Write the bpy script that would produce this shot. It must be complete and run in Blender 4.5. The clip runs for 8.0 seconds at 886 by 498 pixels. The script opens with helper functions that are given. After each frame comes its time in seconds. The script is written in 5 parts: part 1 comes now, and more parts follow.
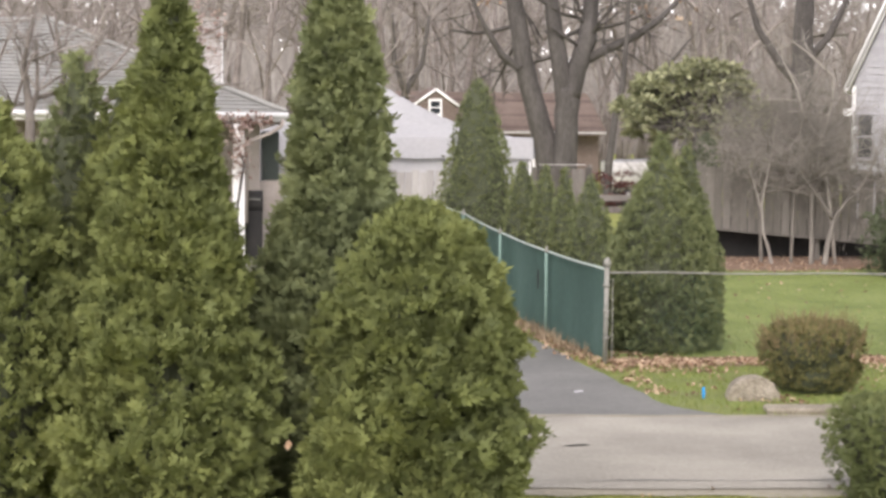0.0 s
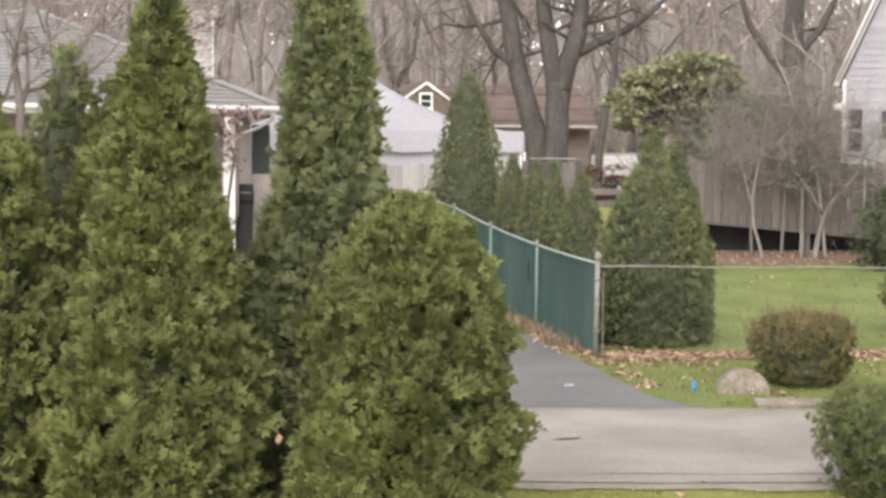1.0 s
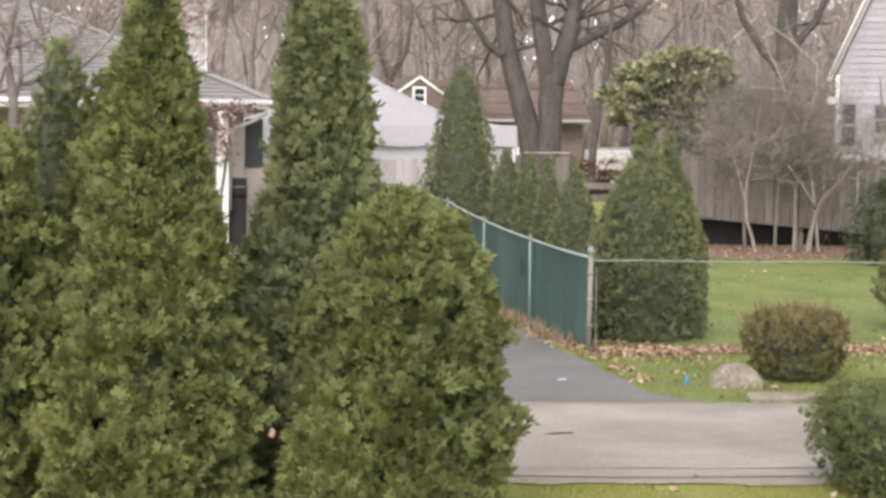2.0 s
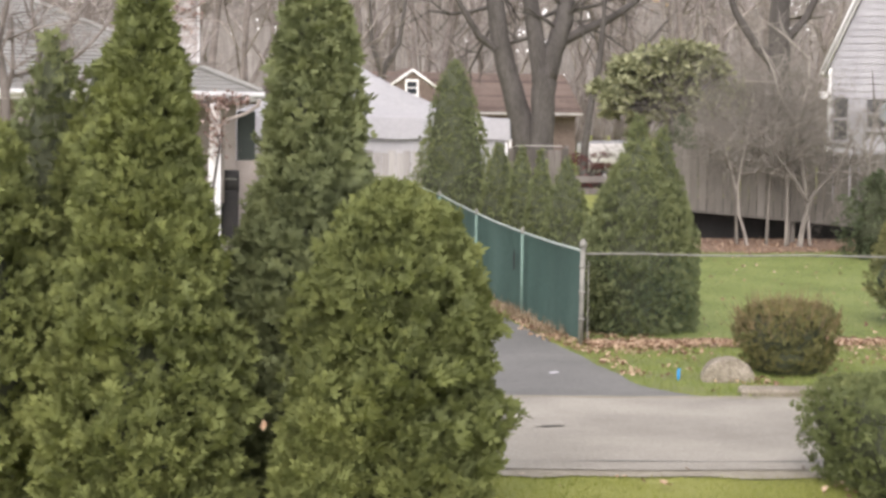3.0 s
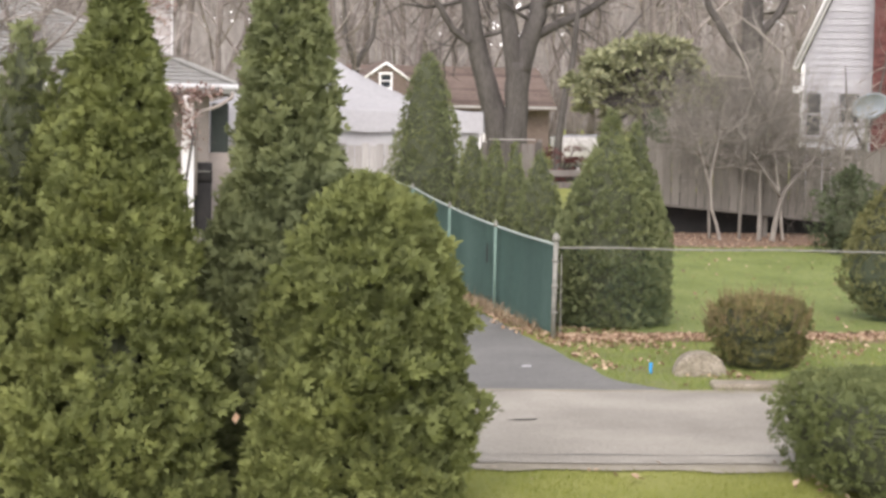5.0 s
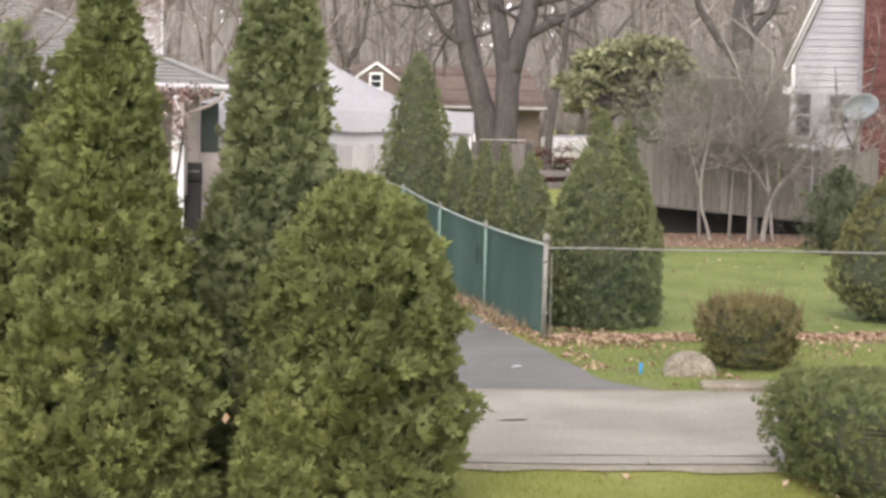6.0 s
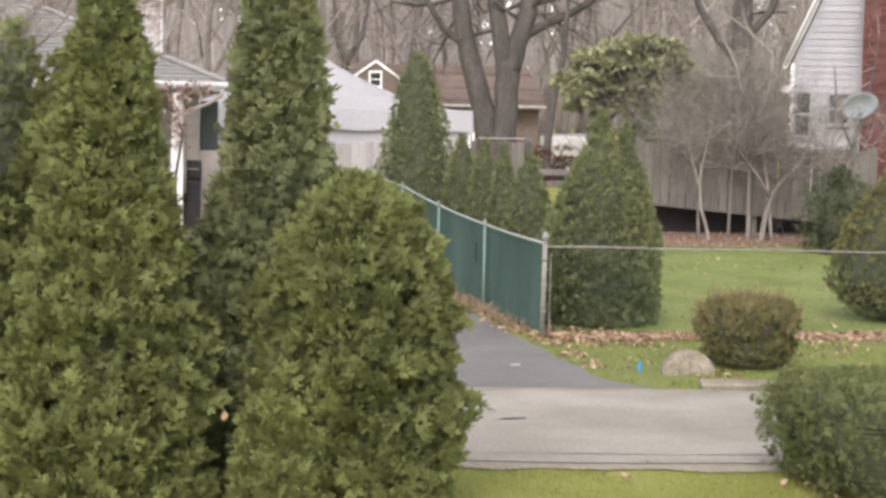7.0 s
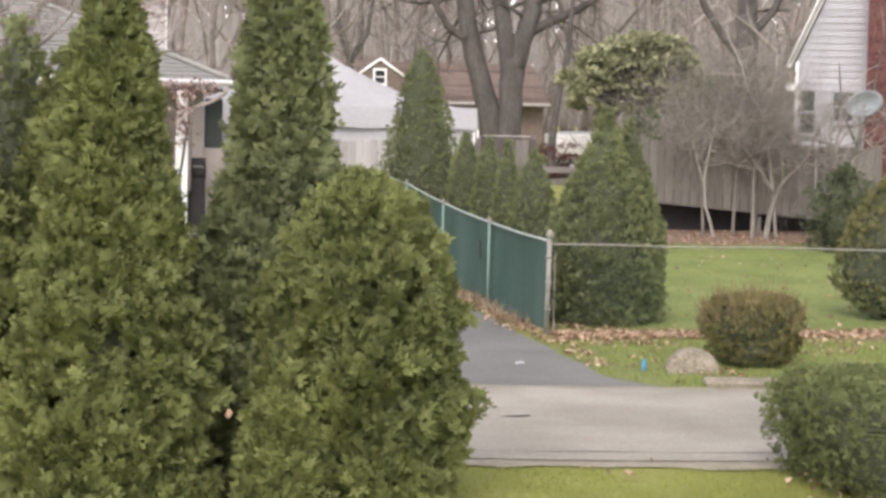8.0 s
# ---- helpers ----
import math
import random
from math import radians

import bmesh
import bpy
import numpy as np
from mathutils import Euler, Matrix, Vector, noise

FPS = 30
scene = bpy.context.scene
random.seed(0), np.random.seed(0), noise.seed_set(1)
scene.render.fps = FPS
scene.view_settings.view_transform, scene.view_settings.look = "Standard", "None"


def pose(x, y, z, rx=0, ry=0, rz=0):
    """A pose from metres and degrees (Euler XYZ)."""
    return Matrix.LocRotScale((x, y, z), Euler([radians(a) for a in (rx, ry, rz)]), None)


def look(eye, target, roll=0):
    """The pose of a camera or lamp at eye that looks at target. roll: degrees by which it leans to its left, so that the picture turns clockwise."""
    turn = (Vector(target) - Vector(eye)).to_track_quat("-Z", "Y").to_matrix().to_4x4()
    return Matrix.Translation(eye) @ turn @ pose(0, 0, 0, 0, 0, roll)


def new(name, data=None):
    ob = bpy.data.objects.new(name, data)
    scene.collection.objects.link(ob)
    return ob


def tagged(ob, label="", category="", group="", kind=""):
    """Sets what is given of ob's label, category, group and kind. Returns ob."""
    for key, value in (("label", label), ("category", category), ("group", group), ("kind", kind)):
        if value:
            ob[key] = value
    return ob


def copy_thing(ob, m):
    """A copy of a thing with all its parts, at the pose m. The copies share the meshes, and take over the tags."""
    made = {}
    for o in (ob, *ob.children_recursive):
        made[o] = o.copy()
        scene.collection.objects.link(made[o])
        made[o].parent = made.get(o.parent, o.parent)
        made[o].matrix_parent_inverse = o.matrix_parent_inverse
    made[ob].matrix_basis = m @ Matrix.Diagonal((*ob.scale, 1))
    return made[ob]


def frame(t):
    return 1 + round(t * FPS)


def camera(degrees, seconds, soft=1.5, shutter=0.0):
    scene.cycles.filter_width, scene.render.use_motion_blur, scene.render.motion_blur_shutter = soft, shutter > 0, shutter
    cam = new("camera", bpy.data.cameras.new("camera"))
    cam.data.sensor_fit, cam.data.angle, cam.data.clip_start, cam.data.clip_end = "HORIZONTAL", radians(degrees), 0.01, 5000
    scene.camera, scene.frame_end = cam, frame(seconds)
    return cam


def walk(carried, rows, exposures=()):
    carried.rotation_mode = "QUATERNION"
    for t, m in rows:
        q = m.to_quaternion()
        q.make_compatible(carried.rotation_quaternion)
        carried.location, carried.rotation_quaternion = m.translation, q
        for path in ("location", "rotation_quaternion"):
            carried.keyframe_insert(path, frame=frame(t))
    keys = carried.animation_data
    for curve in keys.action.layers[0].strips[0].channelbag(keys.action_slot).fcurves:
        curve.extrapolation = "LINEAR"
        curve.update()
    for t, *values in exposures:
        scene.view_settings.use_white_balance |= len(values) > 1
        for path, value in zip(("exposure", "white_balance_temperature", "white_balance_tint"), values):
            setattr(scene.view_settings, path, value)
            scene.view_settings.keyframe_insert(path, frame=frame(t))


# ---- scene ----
# ------------------------------------------------------------------ camera
EYE = 2.76
cam = camera(25.0, 8.0, soft=3.1)
# seconds, heading, tilt, lean: a hand-held zoom shot that only turns where it is
ROWS = [
    (0.0, -9.601, -3.334, 0.488),
    (0.5, -9.746, -3.433, 0.512),
    (1.0, -9.871, -3.514, 0.539),
    (1.5, -9.974, -3.588, 0.549),
    (3.0, -10.294, -3.881, 0.753),
    (3.5, -10.471, -3.968, 0.846),
    (4.0, -10.689, -4.021, 0.926),
    (4.5, -10.883, -4.056, 1.005),
    (6.0, -11.352, -4.049, 1.115),
    (6.5, -11.400, -4.060, 1.200),
    (7.0, -11.380, -4.096, 1.247),
    (7.5, -11.318, -4.130, 1.264),
    (8.0, -11.256, -4.166, 1.274),
]
walk(cam, [(t, pose(0, 0, EYE, 90 + tilt, 0, yaw) @ pose(0, 0, 0, 0, 0, lean)) for t, yaw, tilt, lean in ROWS], [(0.0, 1.2, 6650, 19), (8.0, 1.2, 6650, 19)])

# ------------------------------------------------------------------ light
SUN_EL, SUN_AZ = 38, 200
world = bpy.data.worlds.new("overcast_sky")
scene.world = world
world.use_nodes = True
wn, wl = world.node_tree.nodes, world.node_tree.links
sky = wn.new("ShaderNodeTexSky")
sky.sky_type, sky.sun_disc = "NISHITA", False
sky.sun_elevation, sky.sun_rotation = radians(SUN_EL), radians(SUN_AZ)
sky.air_density, sky.dust_density, sky.ozone_density = 1.0, 1.0, 1.0
grey = wn.new("ShaderNodeHueSaturation")
grey.inputs["Saturation"].default_value = 0.15
wl.new(sky.outputs[0], grey.inputs["Color"])
wl.new(grey.outputs[0], wn["Background"].inputs["Color"])
wn["Background"].inputs["Strength"].default_value = 0.15
sun_data = bpy.data.lights.new("sun", "SUN")
sun_data.energy, sun_data.angle, sun_data.color = 0.9, radians(25), (1.0, 0.96, 0.9)
sun = new("sun", sun_data)
az = radians(SUN_AZ)
sun.matrix_world = look((0, 0, 30), (-10 * math.sin(az) * math.cos(radians(SUN_EL)), -10 * math.cos(az) * math.cos(radians(SUN_EL)), 30 - 10 * math.sin(radians(SUN_EL))))


# ------------------------------------------------------------------ materials
def material(name, cols, scale=6.0, rough=0.8, bump=0.2, fine=60.0, island=0.0, objrand=0.0, metal=0.0, stretch=(1, 1, 1), sheer=0.0, spec=0.3, bump_scale=None):
    """A procedural surface: a ramp of colours over coarse and fine noise, with relief; island: brightness that differs from piece to piece."""
    m = bpy.data.materials.new(name)
    m.use_nodes = True
    n, l = m.node_tree.nodes, m.node_tree.links
    b = n["Principled BSDF"]
    b.inputs["Roughness"].default_value = rough
    b.inputs["Metallic"].default_value = metal
    b.inputs["Specular IOR Level"].default_value = spec
    geo = n.new("ShaderNodeNewGeometry")
    mp = n.new("ShaderNodeMapping")
    mp.inputs["Scale"].default_value = stretch
    l.new(geo.outputs["Position"], mp.inputs["Vector"])
    n1, n2 = n.new("ShaderNodeTexNoise"), n.new("ShaderNodeTexNoise")
    n1.inputs["Scale"].default_value, n1.inputs["Detail"].default_value = scale, 4
    n2.inputs["Scale"].default_value, n2.inputs["Detail"].default_value = fine, 3
    l.new(mp.outputs[0], n1.inputs["Vector"])
    l.new(mp.outputs[0], n2.inputs["Vector"])
    mix = n.new("ShaderNodeMath")
    mix.operation = "MULTIPLY_ADD"
    mix.inputs[1].default_value = 0.45
    l.new(n2.outputs["Fac"], mix.inputs[0])
    half = n.new("ShaderNodeMath")
    half.operation = "MULTIPLY"
    half.inputs[1].default_value = 0.55
    l.new(n1.outputs["Fac"], half.inputs[0])
    l.new(half.outputs[0], mix.inputs[2])
    fac = mix.outputs[0]
    for amount, node, out in ((island, geo, "Random Per Island"), (objrand, None, "Random")):
        if amount:
            node = node or n.new("ShaderNodeObjectInfo")
            add = n.new("ShaderNodeMath")
            add.operation = "MULTIPLY_ADD"
            add.inputs[1].default_value = amount
            l.new(node.outputs[out], add.inputs[0])
            sub = n.new("ShaderNodeMath")
            sub.operation = "SUBTRACT"
            sub.inputs[1].default_value = amount / 2
            l.new(fac, sub.inputs[0])
            l.new(sub.outputs[0], add.inputs[2])
            fac = add.outputs[0]
    ramp = n.new("ShaderNodeValToRGB")
    lo, hi = 0.3, 0.7
    els = ramp.color_ramp.elements
    while len(els) < len(cols):
        els.new(0.5)
    for i, c in enumerate(cols):
        els[i].position = lo + (hi - lo) * i / max(1, len(cols) - 1)
        els[i].color = (*c, 1)
    l.new(fac, ramp.inputs[0])
    l.new(ramp.outputs[0], b.inputs["Base Color"])
    if bump:
        bp = n.new("ShaderNodeBump")
        bp.inputs["Strength"].default_value = bump
        bp.inputs["Distance"].default_value = bump_scale or 0.02
        l.new(n2.outputs["Fac"], bp.inputs["Height"])
        l.new(bp.outputs[0], b.inputs["Normal"])
    if sheer:
        tr, mx = n.new("ShaderNodeBsdfTranslucent"), n.new("ShaderNodeMixShader")
        mx.inputs[0].default_value = sheer
        l.new(ramp.outputs[0], tr.inputs["Color"])
        l.new(b.outputs[0], mx.inputs[1])
        l.new(tr.outputs[0], mx.inputs[2])
        l.new(mx.outputs[0], n["Material Output"].inputs["Surface"])
    return m


M = dict(
    grass=material("lawn", [(0.15, 0.175, 0.035), (0.23, 0.25, 0.06), (0.31, 0.31, 0.1)], 1.3, 0.9, 0.6, 45),
    grass_deep=material("deep_lawn", [(0.12, 0.155, 0.04), (0.185, 0.225, 0.062), (0.25, 0.285, 0.1)], 1.1, 0.9, 0.6, 30),
    blade_deep=material("deep_grass_blade", [(0.11, 0.16, 0.04), (0.18, 0.25, 0.065), (0.28, 0.33, 0.12)], 1.0, 0.7, 0, 20, island=0.3, sheer=0.3),
    blade=material("grass_blade", [(0.17, 0.2, 0.04), (0.28, 0.31, 0.07), (0.39, 0.39, 0.14)], 1.0, 0.7, 0, 20, island=0.4, sheer=0.3),
    asphalt=material("worn_asphalt", [(0.2, 0.187, 0.158), (0.315, 0.297, 0.251), (0.45, 0.426, 0.365)], 0.7, 0.9, 0.7, 40),
    drive=material("dark_asphalt", [(0.118, 0.12, 0.113), (0.17, 0.17, 0.158), (0.225, 0.223, 0.206)], 0.8, 0.85, 0.5, 30),
    mulch=material("rotted_leaves", [(0.13, 0.085, 0.06), (0.22, 0.15, 0.105), (0.32, 0.23, 0.17)], 4, 0.95, 0.6, 25),
    dirt=material("sandy_dirt", [(0.2, 0.175, 0.13), (0.31, 0.285, 0.22), (0.4, 0.37, 0.3)], 3, 0.95, 0.6, 50),
    arbor=material("arborvitae_foliage", [(0.112, 0.131, 0.058), (0.162, 0.185, 0.068), (0.228, 0.248, 0.085)], 0.9, 0.9, 0, 7, island=0.1, sheer=0.12, spec=0.08),
    arbor_dark=material("dark_arborvitae_foliage", [(0.128, 0.15, 0.08), (0.172, 0.197, 0.095), (0.224, 0.246, 0.112)], 1.0, 0.9, 0, 7, island=0.1, sheer=0.12, spec=0.06),
    arbor_olive=material("olive_arborvitae_foliage", [(0.12, 0.125, 0.06), (0.165, 0.165, 0.072), (0.215, 0.208, 0.09)], 1.6, 0.9, 0, 9, island=0.1, sheer=0.12, spec=0.08),
    yew=material("yew_foliage", [(0.105, 0.126, 0.058), (0.14, 0.165, 0.07), (0.19, 0.212, 0.086)], 2.2, 0.85, 0, 12, island=0.12, sheer=0.12, spec=0.08),
    pine=material("dark_pine_needles", [(0.075, 0.095, 0.06), (0.11, 0.134, 0.078), (0.155, 0.18, 0.1)], 2.0, 0.9, 0, 9, island=0.15, sheer=0.25, spec=0.08),
    # twig brown-green darkened so the gaps between sprays read as shade
    core=material("inner_twigs_gap_shade", [(0.05, 0.058, 0.034), (0.078, 0.086, 0.05)], 6, 0.95, 0.3, 25),
    rhodo=material("broad_evergreen_leaf", [(0.165, 0.178, 0.095), (0.265, 0.278, 0.15), (0.38, 0.388, 0.225)], 2.0, 0.6, 0, 8, island=0.4, sheer=0.2),
    shoot=material("orange_brown_shoots", [(0.11, 0.088, 0.045), (0.165, 0.128, 0.062), (0.22, 0.165, 0.085)], 3.0, 0.8, 0, 10, island=0.5),
    box=material("olive_shrub_leaf", [(0.085, 0.088, 0.038), (0.145, 0.145, 0.056), (0.22, 0.19, 0.076)], 3.0, 0.8, 0, 10, island=0.3, sheer=0.15),
    bark=material("grey_bark", [(0.045, 0.041, 0.037), (0.083, 0.076, 0.07), (0.13, 0.12, 0.11)], 3.0, 0.95, 0.8, 25, stretch=(1, 1, 0.25)),
    bark_mid=material("brown_grey_bark", [(0.1, 0.088, 0.078), (0.16, 0.142, 0.128), (0.23, 0.208, 0.19)], 4.0, 0.95, 0.5, 25, stretch=(1, 1, 0.25)),
    bark_pale=material("pale_bark", [(0.2, 0.18, 0.158), (0.32, 0.294, 0.258), (0.44, 0.41, 0.37)], 4.0, 0.9, 0.4, 25, stretch=(1, 1, 0.3)),
    brush=material("grey_brush_twigs", [(0.125, 0.114, 0.097), (0.192, 0.177, 0.152), (0.28, 0.258, 0.224)], 0.6, 0.95, 0, 4, island=0.4),
    twig=material("bare_twigs", [(0.125, 0.108, 0.097), (0.215, 0.188, 0.17), (0.34, 0.305, 0.28)], 0.6, 0.95, 0, 4, island=0.4),
    dry=material("dry_weed", [(0.16, 0.115, 0.075), (0.27, 0.205, 0.135), (0.4, 0.32, 0.22)], 2.0, 0.9, 0, 12, island=0.5, sheer=0.15),
    leaf=material("fallen_leaf", [(0.17, 0.1, 0.065), (0.36, 0.235, 0.15), (0.58, 0.44, 0.31)], 9, 0.8, 0, 40, island=0.8, sheer=0.1),
    galv=material("galvanised_steel", [(0.14, 0.142, 0.125), (0.23, 0.228, 0.2), (0.31, 0.3, 0.265)], 12, 0.6, 0.1, 60, metal=0.15),
    screen=material("green_screen_fabric", [(0.04, 0.075, 0.064), (0.066, 0.122, 0.104), (0.1, 0.168, 0.146)], 1.1, 0.75, 0.3, 50, stretch=(1, 1, 0.3), sheer=0.25),
    post=material("green_coated_post", [(0.11, 0.19, 0.16), (0.17, 0.26, 0.22), (0.22, 0.32, 0.28)], 12, 0.6, 0.1, 40),
    rail=material("pale_rail", [(0.26, 0.32, 0.28), (0.36, 0.42, 0.38), (0.45, 0.5, 0.46)], 12, 0.6, 0.1, 40),
    wire=material("green_wire", [(0.02, 0.07, 0.05), (0.05, 0.12, 0.09)], 10, 0.6, 0, 30),
    tent=material("white_canopy_fabric", [(0.43, 0.43, 0.44), (0.475, 0.475, 0.485), (0.52, 0.52, 0.53)], 1.5, 0.7, 0.15, 12, sheer=0.25),
    white=material("white_paint", [(0.66, 0.66, 0.66), (0.78, 0.78, 0.77), (0.84, 0.84, 0.83)], 3, 0.6, 0.1, 30),
    siding=material("white_vinyl_siding", [(0.285, 0.285, 0.298), (0.345, 0.345, 0.36), (0.4, 0.4, 0.414)], 1.2, 0.55, 0.1, 30, objrand=0.15),
    beige=material("beige_stucco", [(0.24, 0.21, 0.185), (0.3, 0.265, 0.235), (0.36, 0.32, 0.285)], 2, 0.9, 0.3, 40),
    shingle=material("grey_shingle", [(0.19, 0.19, 0.178), (0.25, 0.25, 0.235), (0.315, 0.313, 0.295)], 1.5, 0.9, 0.4, 25, objrand=0.15),
    shingle_brown=material("brown_shingle", [(0.095, 0.07, 0.058), (0.138, 0.104, 0.087), (0.185, 0.142, 0.12)], 0.8, 0.9, 0.3, 8, objrand=0.4),
    brown=material("brown_siding", [(0.1, 0.075, 0.062), (0.14, 0.108, 0.09), (0.18, 0.14, 0.118)], 0.8, 0.85, 0.1, 8),
    brick_pale=material("whitewashed_brick", [(0.36, 0.24, 0.2), (0.55, 0.5, 0.47), (0.72, 0.7, 0.68)], 4, 0.9, 0.4, 20, objrand=0.6),
    mortar=material("mortar", [(0.3, 0.28, 0.26), (0.42, 0.4, 0.37)], 8, 0.95, 0.3, 40),
    board=material("weathered_board", [(0.26, 0.25, 0.235), (0.36, 0.345, 0.325), (0.46, 0.445, 0.42)], 3, 0.9, 0.4, 30, stretch=(1, 1, 0.12), objrand=0.4),
    board_brown=material("old_brown_board", [(0.09, 0.082, 0.073), (0.145, 0.132, 0.118), (0.2, 0.185, 0.165)], 3, 0.9, 0.4, 30, stretch=(1, 1, 0.12), objrand=0.45),
    board_grey=material("grey_tan_board", [(0.135, 0.125, 0.108), (0.172, 0.16, 0.139), (0.215, 0.2, 0.175)], 2, 0.9, 0.4, 30, stretch=(1, 1, 0.12), objrand=0.25),
    verge=material("patchy_verge", [(0.19, 0.17, 0.095), (0.175, 0.2, 0.07), (0.17, 0.215, 0.055), (0.25, 0.28, 0.09)], 1.6, 0.95, 0.6, 14),
    blade_verge=material("verge_grass_blade", [(0.14, 0.19, 0.045), (0.22, 0.27, 0.07), (0.33, 0.34, 0.12)], 1.2, 0.7, 0, 12, island=0.4, sheer=0.3),
    screen_door=material("dark_green_screen", [(0.03, 0.038, 0.033), (0.05, 0.06, 0.052)], 3, 0.8, 0, 20),
    # near-black of grill, tyres, crack and tear; also painted shade below the board wall
    dark=material("near_black_and_shade", [(0.015, 0.015, 0.016), (0.035, 0.033, 0.03)], 3, 0.9, 0, 20),
    stone=material("granite", [(0.13, 0.112, 0.08), (0.25, 0.22, 0.168), (0.41, 0.37, 0.3)], 5, 0.9, 0.6, 40),
    blue=material("blue_plastic", [(0.02, 0.22, 0.5), (0.03, 0.32, 0.65)], 10, 0.5, 0, 30),
    dish=material("grey_enamel", [(0.19, 0.22, 0.245), (0.25, 0.285, 0.31), (0.31, 0.345, 0.37)], 4, 0.5, 0.1, 20),
    hull=material("white_gelcoat", [(0.7, 0.68, 0.69), (0.8, 0.78, 0.79)], 3, 0.65, 0, 20),
    burgundy=material("burgundy_leaf", [(0.05, 0.018, 0.018), (0.12, 0.04, 0.04), (0.2, 0.08, 0.07)], 3, 0.8, 0, 10, island=0.5),
    backdrop=material("far_woods", [(0.12, 0.109, 0.103), (0.215, 0.197, 0.187), (0.35, 0.328, 0.315)], 0.6, 0.95, 0, 3.4, stretch=(1, 1, 0.16)),
)
glass = bpy.data.materials.new("window_glass")
glass.use_nodes = True
gb = glass.node_tree.nodes["Principled BSDF"]
gb.inputs["Base Color"].default_value = (0.03, 0.035, 0.04, 1)
gb.inputs["Roughness"].default_value = 0.08


# ------------------------------------------------------------------ building helpers
def part(name, data, mat, parent=None, label="", loc=(0, 0, 0)):
    """Links a bmesh, or a ready mesh, as one object under its thing."""
    if isinstance(data, bmesh.types.BMesh):
        me = bpy.data.meshes.new(name)
        data.to_mesh(me)
        data.free()
    else:
        me = data
    if not me.materials:
        me.materials.append(mat)
    ob = new(name, me)
    ob.location = loc
    if parent is not None:
        ob.parent = parent
    if label:
        ob["label"] = label
    return ob


def mesh(name, verts, faces, smooth=False):
    me = bpy.data.meshes.new(name)
    me.from_pydata(np.asarray(verts, float).tolist(), [], [tuple(f) for f in (faces.tolist() if isinstance(faces, np.ndarray) else faces)])
    if smooth:
        me.shade_smooth()
    me.update()
    return me


def box(size, at=(0, 0, 0), bevel=0.0, bm=None, turn=0.0):
    """A bevelled box, its centre at 'at'; added to bm where one is given."""
    own = bmesh.new()
    bmesh.ops.create_cube(own, size=1)
    bmesh.ops.scale(own, vec=size, verts=own.verts)
    if bevel:
        bmesh.ops.bevel(own, geom=own.edges[:], offset=bevel, segments=1, affect="EDGES")
    bmesh.ops.transform(own, matrix=Matrix.Translation(at) @ Matrix.Rotation(radians(turn), 4, "Z"), verts=own.verts)
    if bm is None:
        return own
    tmp = bpy.data.meshes.new("tmp")
    own.to_mesh(tmp)
    own.free()
    bm.from_mesh(tmp)
    bpy.data.meshes.remove(tmp)
    return bm


def prism(outline, depth, axis="y"):
    """A flat outline of (a, z) pulled to a depth along y (or of (y, z) along x)."""
    bm = bmesh.new()
    f, b = [], []
    for a, z in outline:
        f.append(bm.verts.new((a, 0, z) if axis == "y" else (0, a, z)))
        b.append(bm.verts.new((a, depth, z) if axis == "y" else (depth, a, z)))
    n = len(outline)
    bm.faces.new(f)
    bm.faces.new(b[::-1])
    for i in range(n):
        bm.faces.new((f[i], b[i], b[(i + 1) % n], f[(i + 1) % n]))
    bmesh.ops.recalc_face_normals(bm, faces=bm.faces)
    return bm


def tubes(segs, sides=5):
    """Tapered tubes from rows of p0, p1, r0, r1, as vertices and faces."""
    segs = np.asarray(segs, float)
    p0, p1, r0, r1 = segs[:, :3], segs[:, 3:6], segs[:, 6], segs[:, 7]
    d = p1 - p0
    d /= np.linalg.norm(d, axis=1, keepdims=True) + 1e-9
    ref = np.where(np.abs(d[:, 2:3]) < 0.9, [[0, 0, 1.0]], [[1.0, 0, 0]])
    u = np.cross(d, ref)
    u /= np.linalg.norm(u, axis=1, keepdims=True)
    v = np.cross(d, u)
    ang = np.arange(sides) * 2 * np.pi / sides
    ring = np.cos(ang)[None, :, None] * u[:, None] + np.sin(ang)[None, :, None] * v[:, None]
    verts = np.concatenate([p0[:, None] + ring * r0[:, None, None], p1[:, None] + ring * r1[:, None, None]], 1).reshape(-1, 3)
    k = np.arange(sides)
    q = np.stack([k, (k + 1) % sides, (k + 1) % sides + sides, k + sides], 1)
    faces = (np.arange(len(segs)) * 2 * sides)[:, None, None] + q[None]
    return verts, faces.reshape(-1, 4)


def pipe(points, radius, sides=8):
    bm = bmesh.new()
    rings, side = [], None
    for i, p in enumerate(points):
        d = (Vector(points[min(len(points) - 1, i + 1)]) - Vector(points[max(0, i - 1)])).normalized()
        if side is None:
            side = d.orthogonal()
        side = (side - d * side.dot(d)).normalized()
        other = d.cross(side)
        r = radius[i] if isinstance(radius, (list, tuple)) else radius
        rings.append([bm.verts.new(Vector(p) + side * (r * math.cos(k * 2 * math.pi / sides)) + other * (r * math.sin(k * 2 * math.pi / sides))) for k in range(sides)])
    for a, b in zip(rings, rings[1:]):
        for k in range(sides):
            bm.faces.new((a[k], a[(k + 1) % sides], b[(k + 1) % sides], b[k]))
    bm.faces.new(rings[0][::-1])
    bm.faces.new(rings[-1])
    for f in bm.faces:
        f.smooth = True
    return bm


def unit(a):
    return a / (np.linalg.norm(a, axis=1, keepdims=True) + 1e-9)


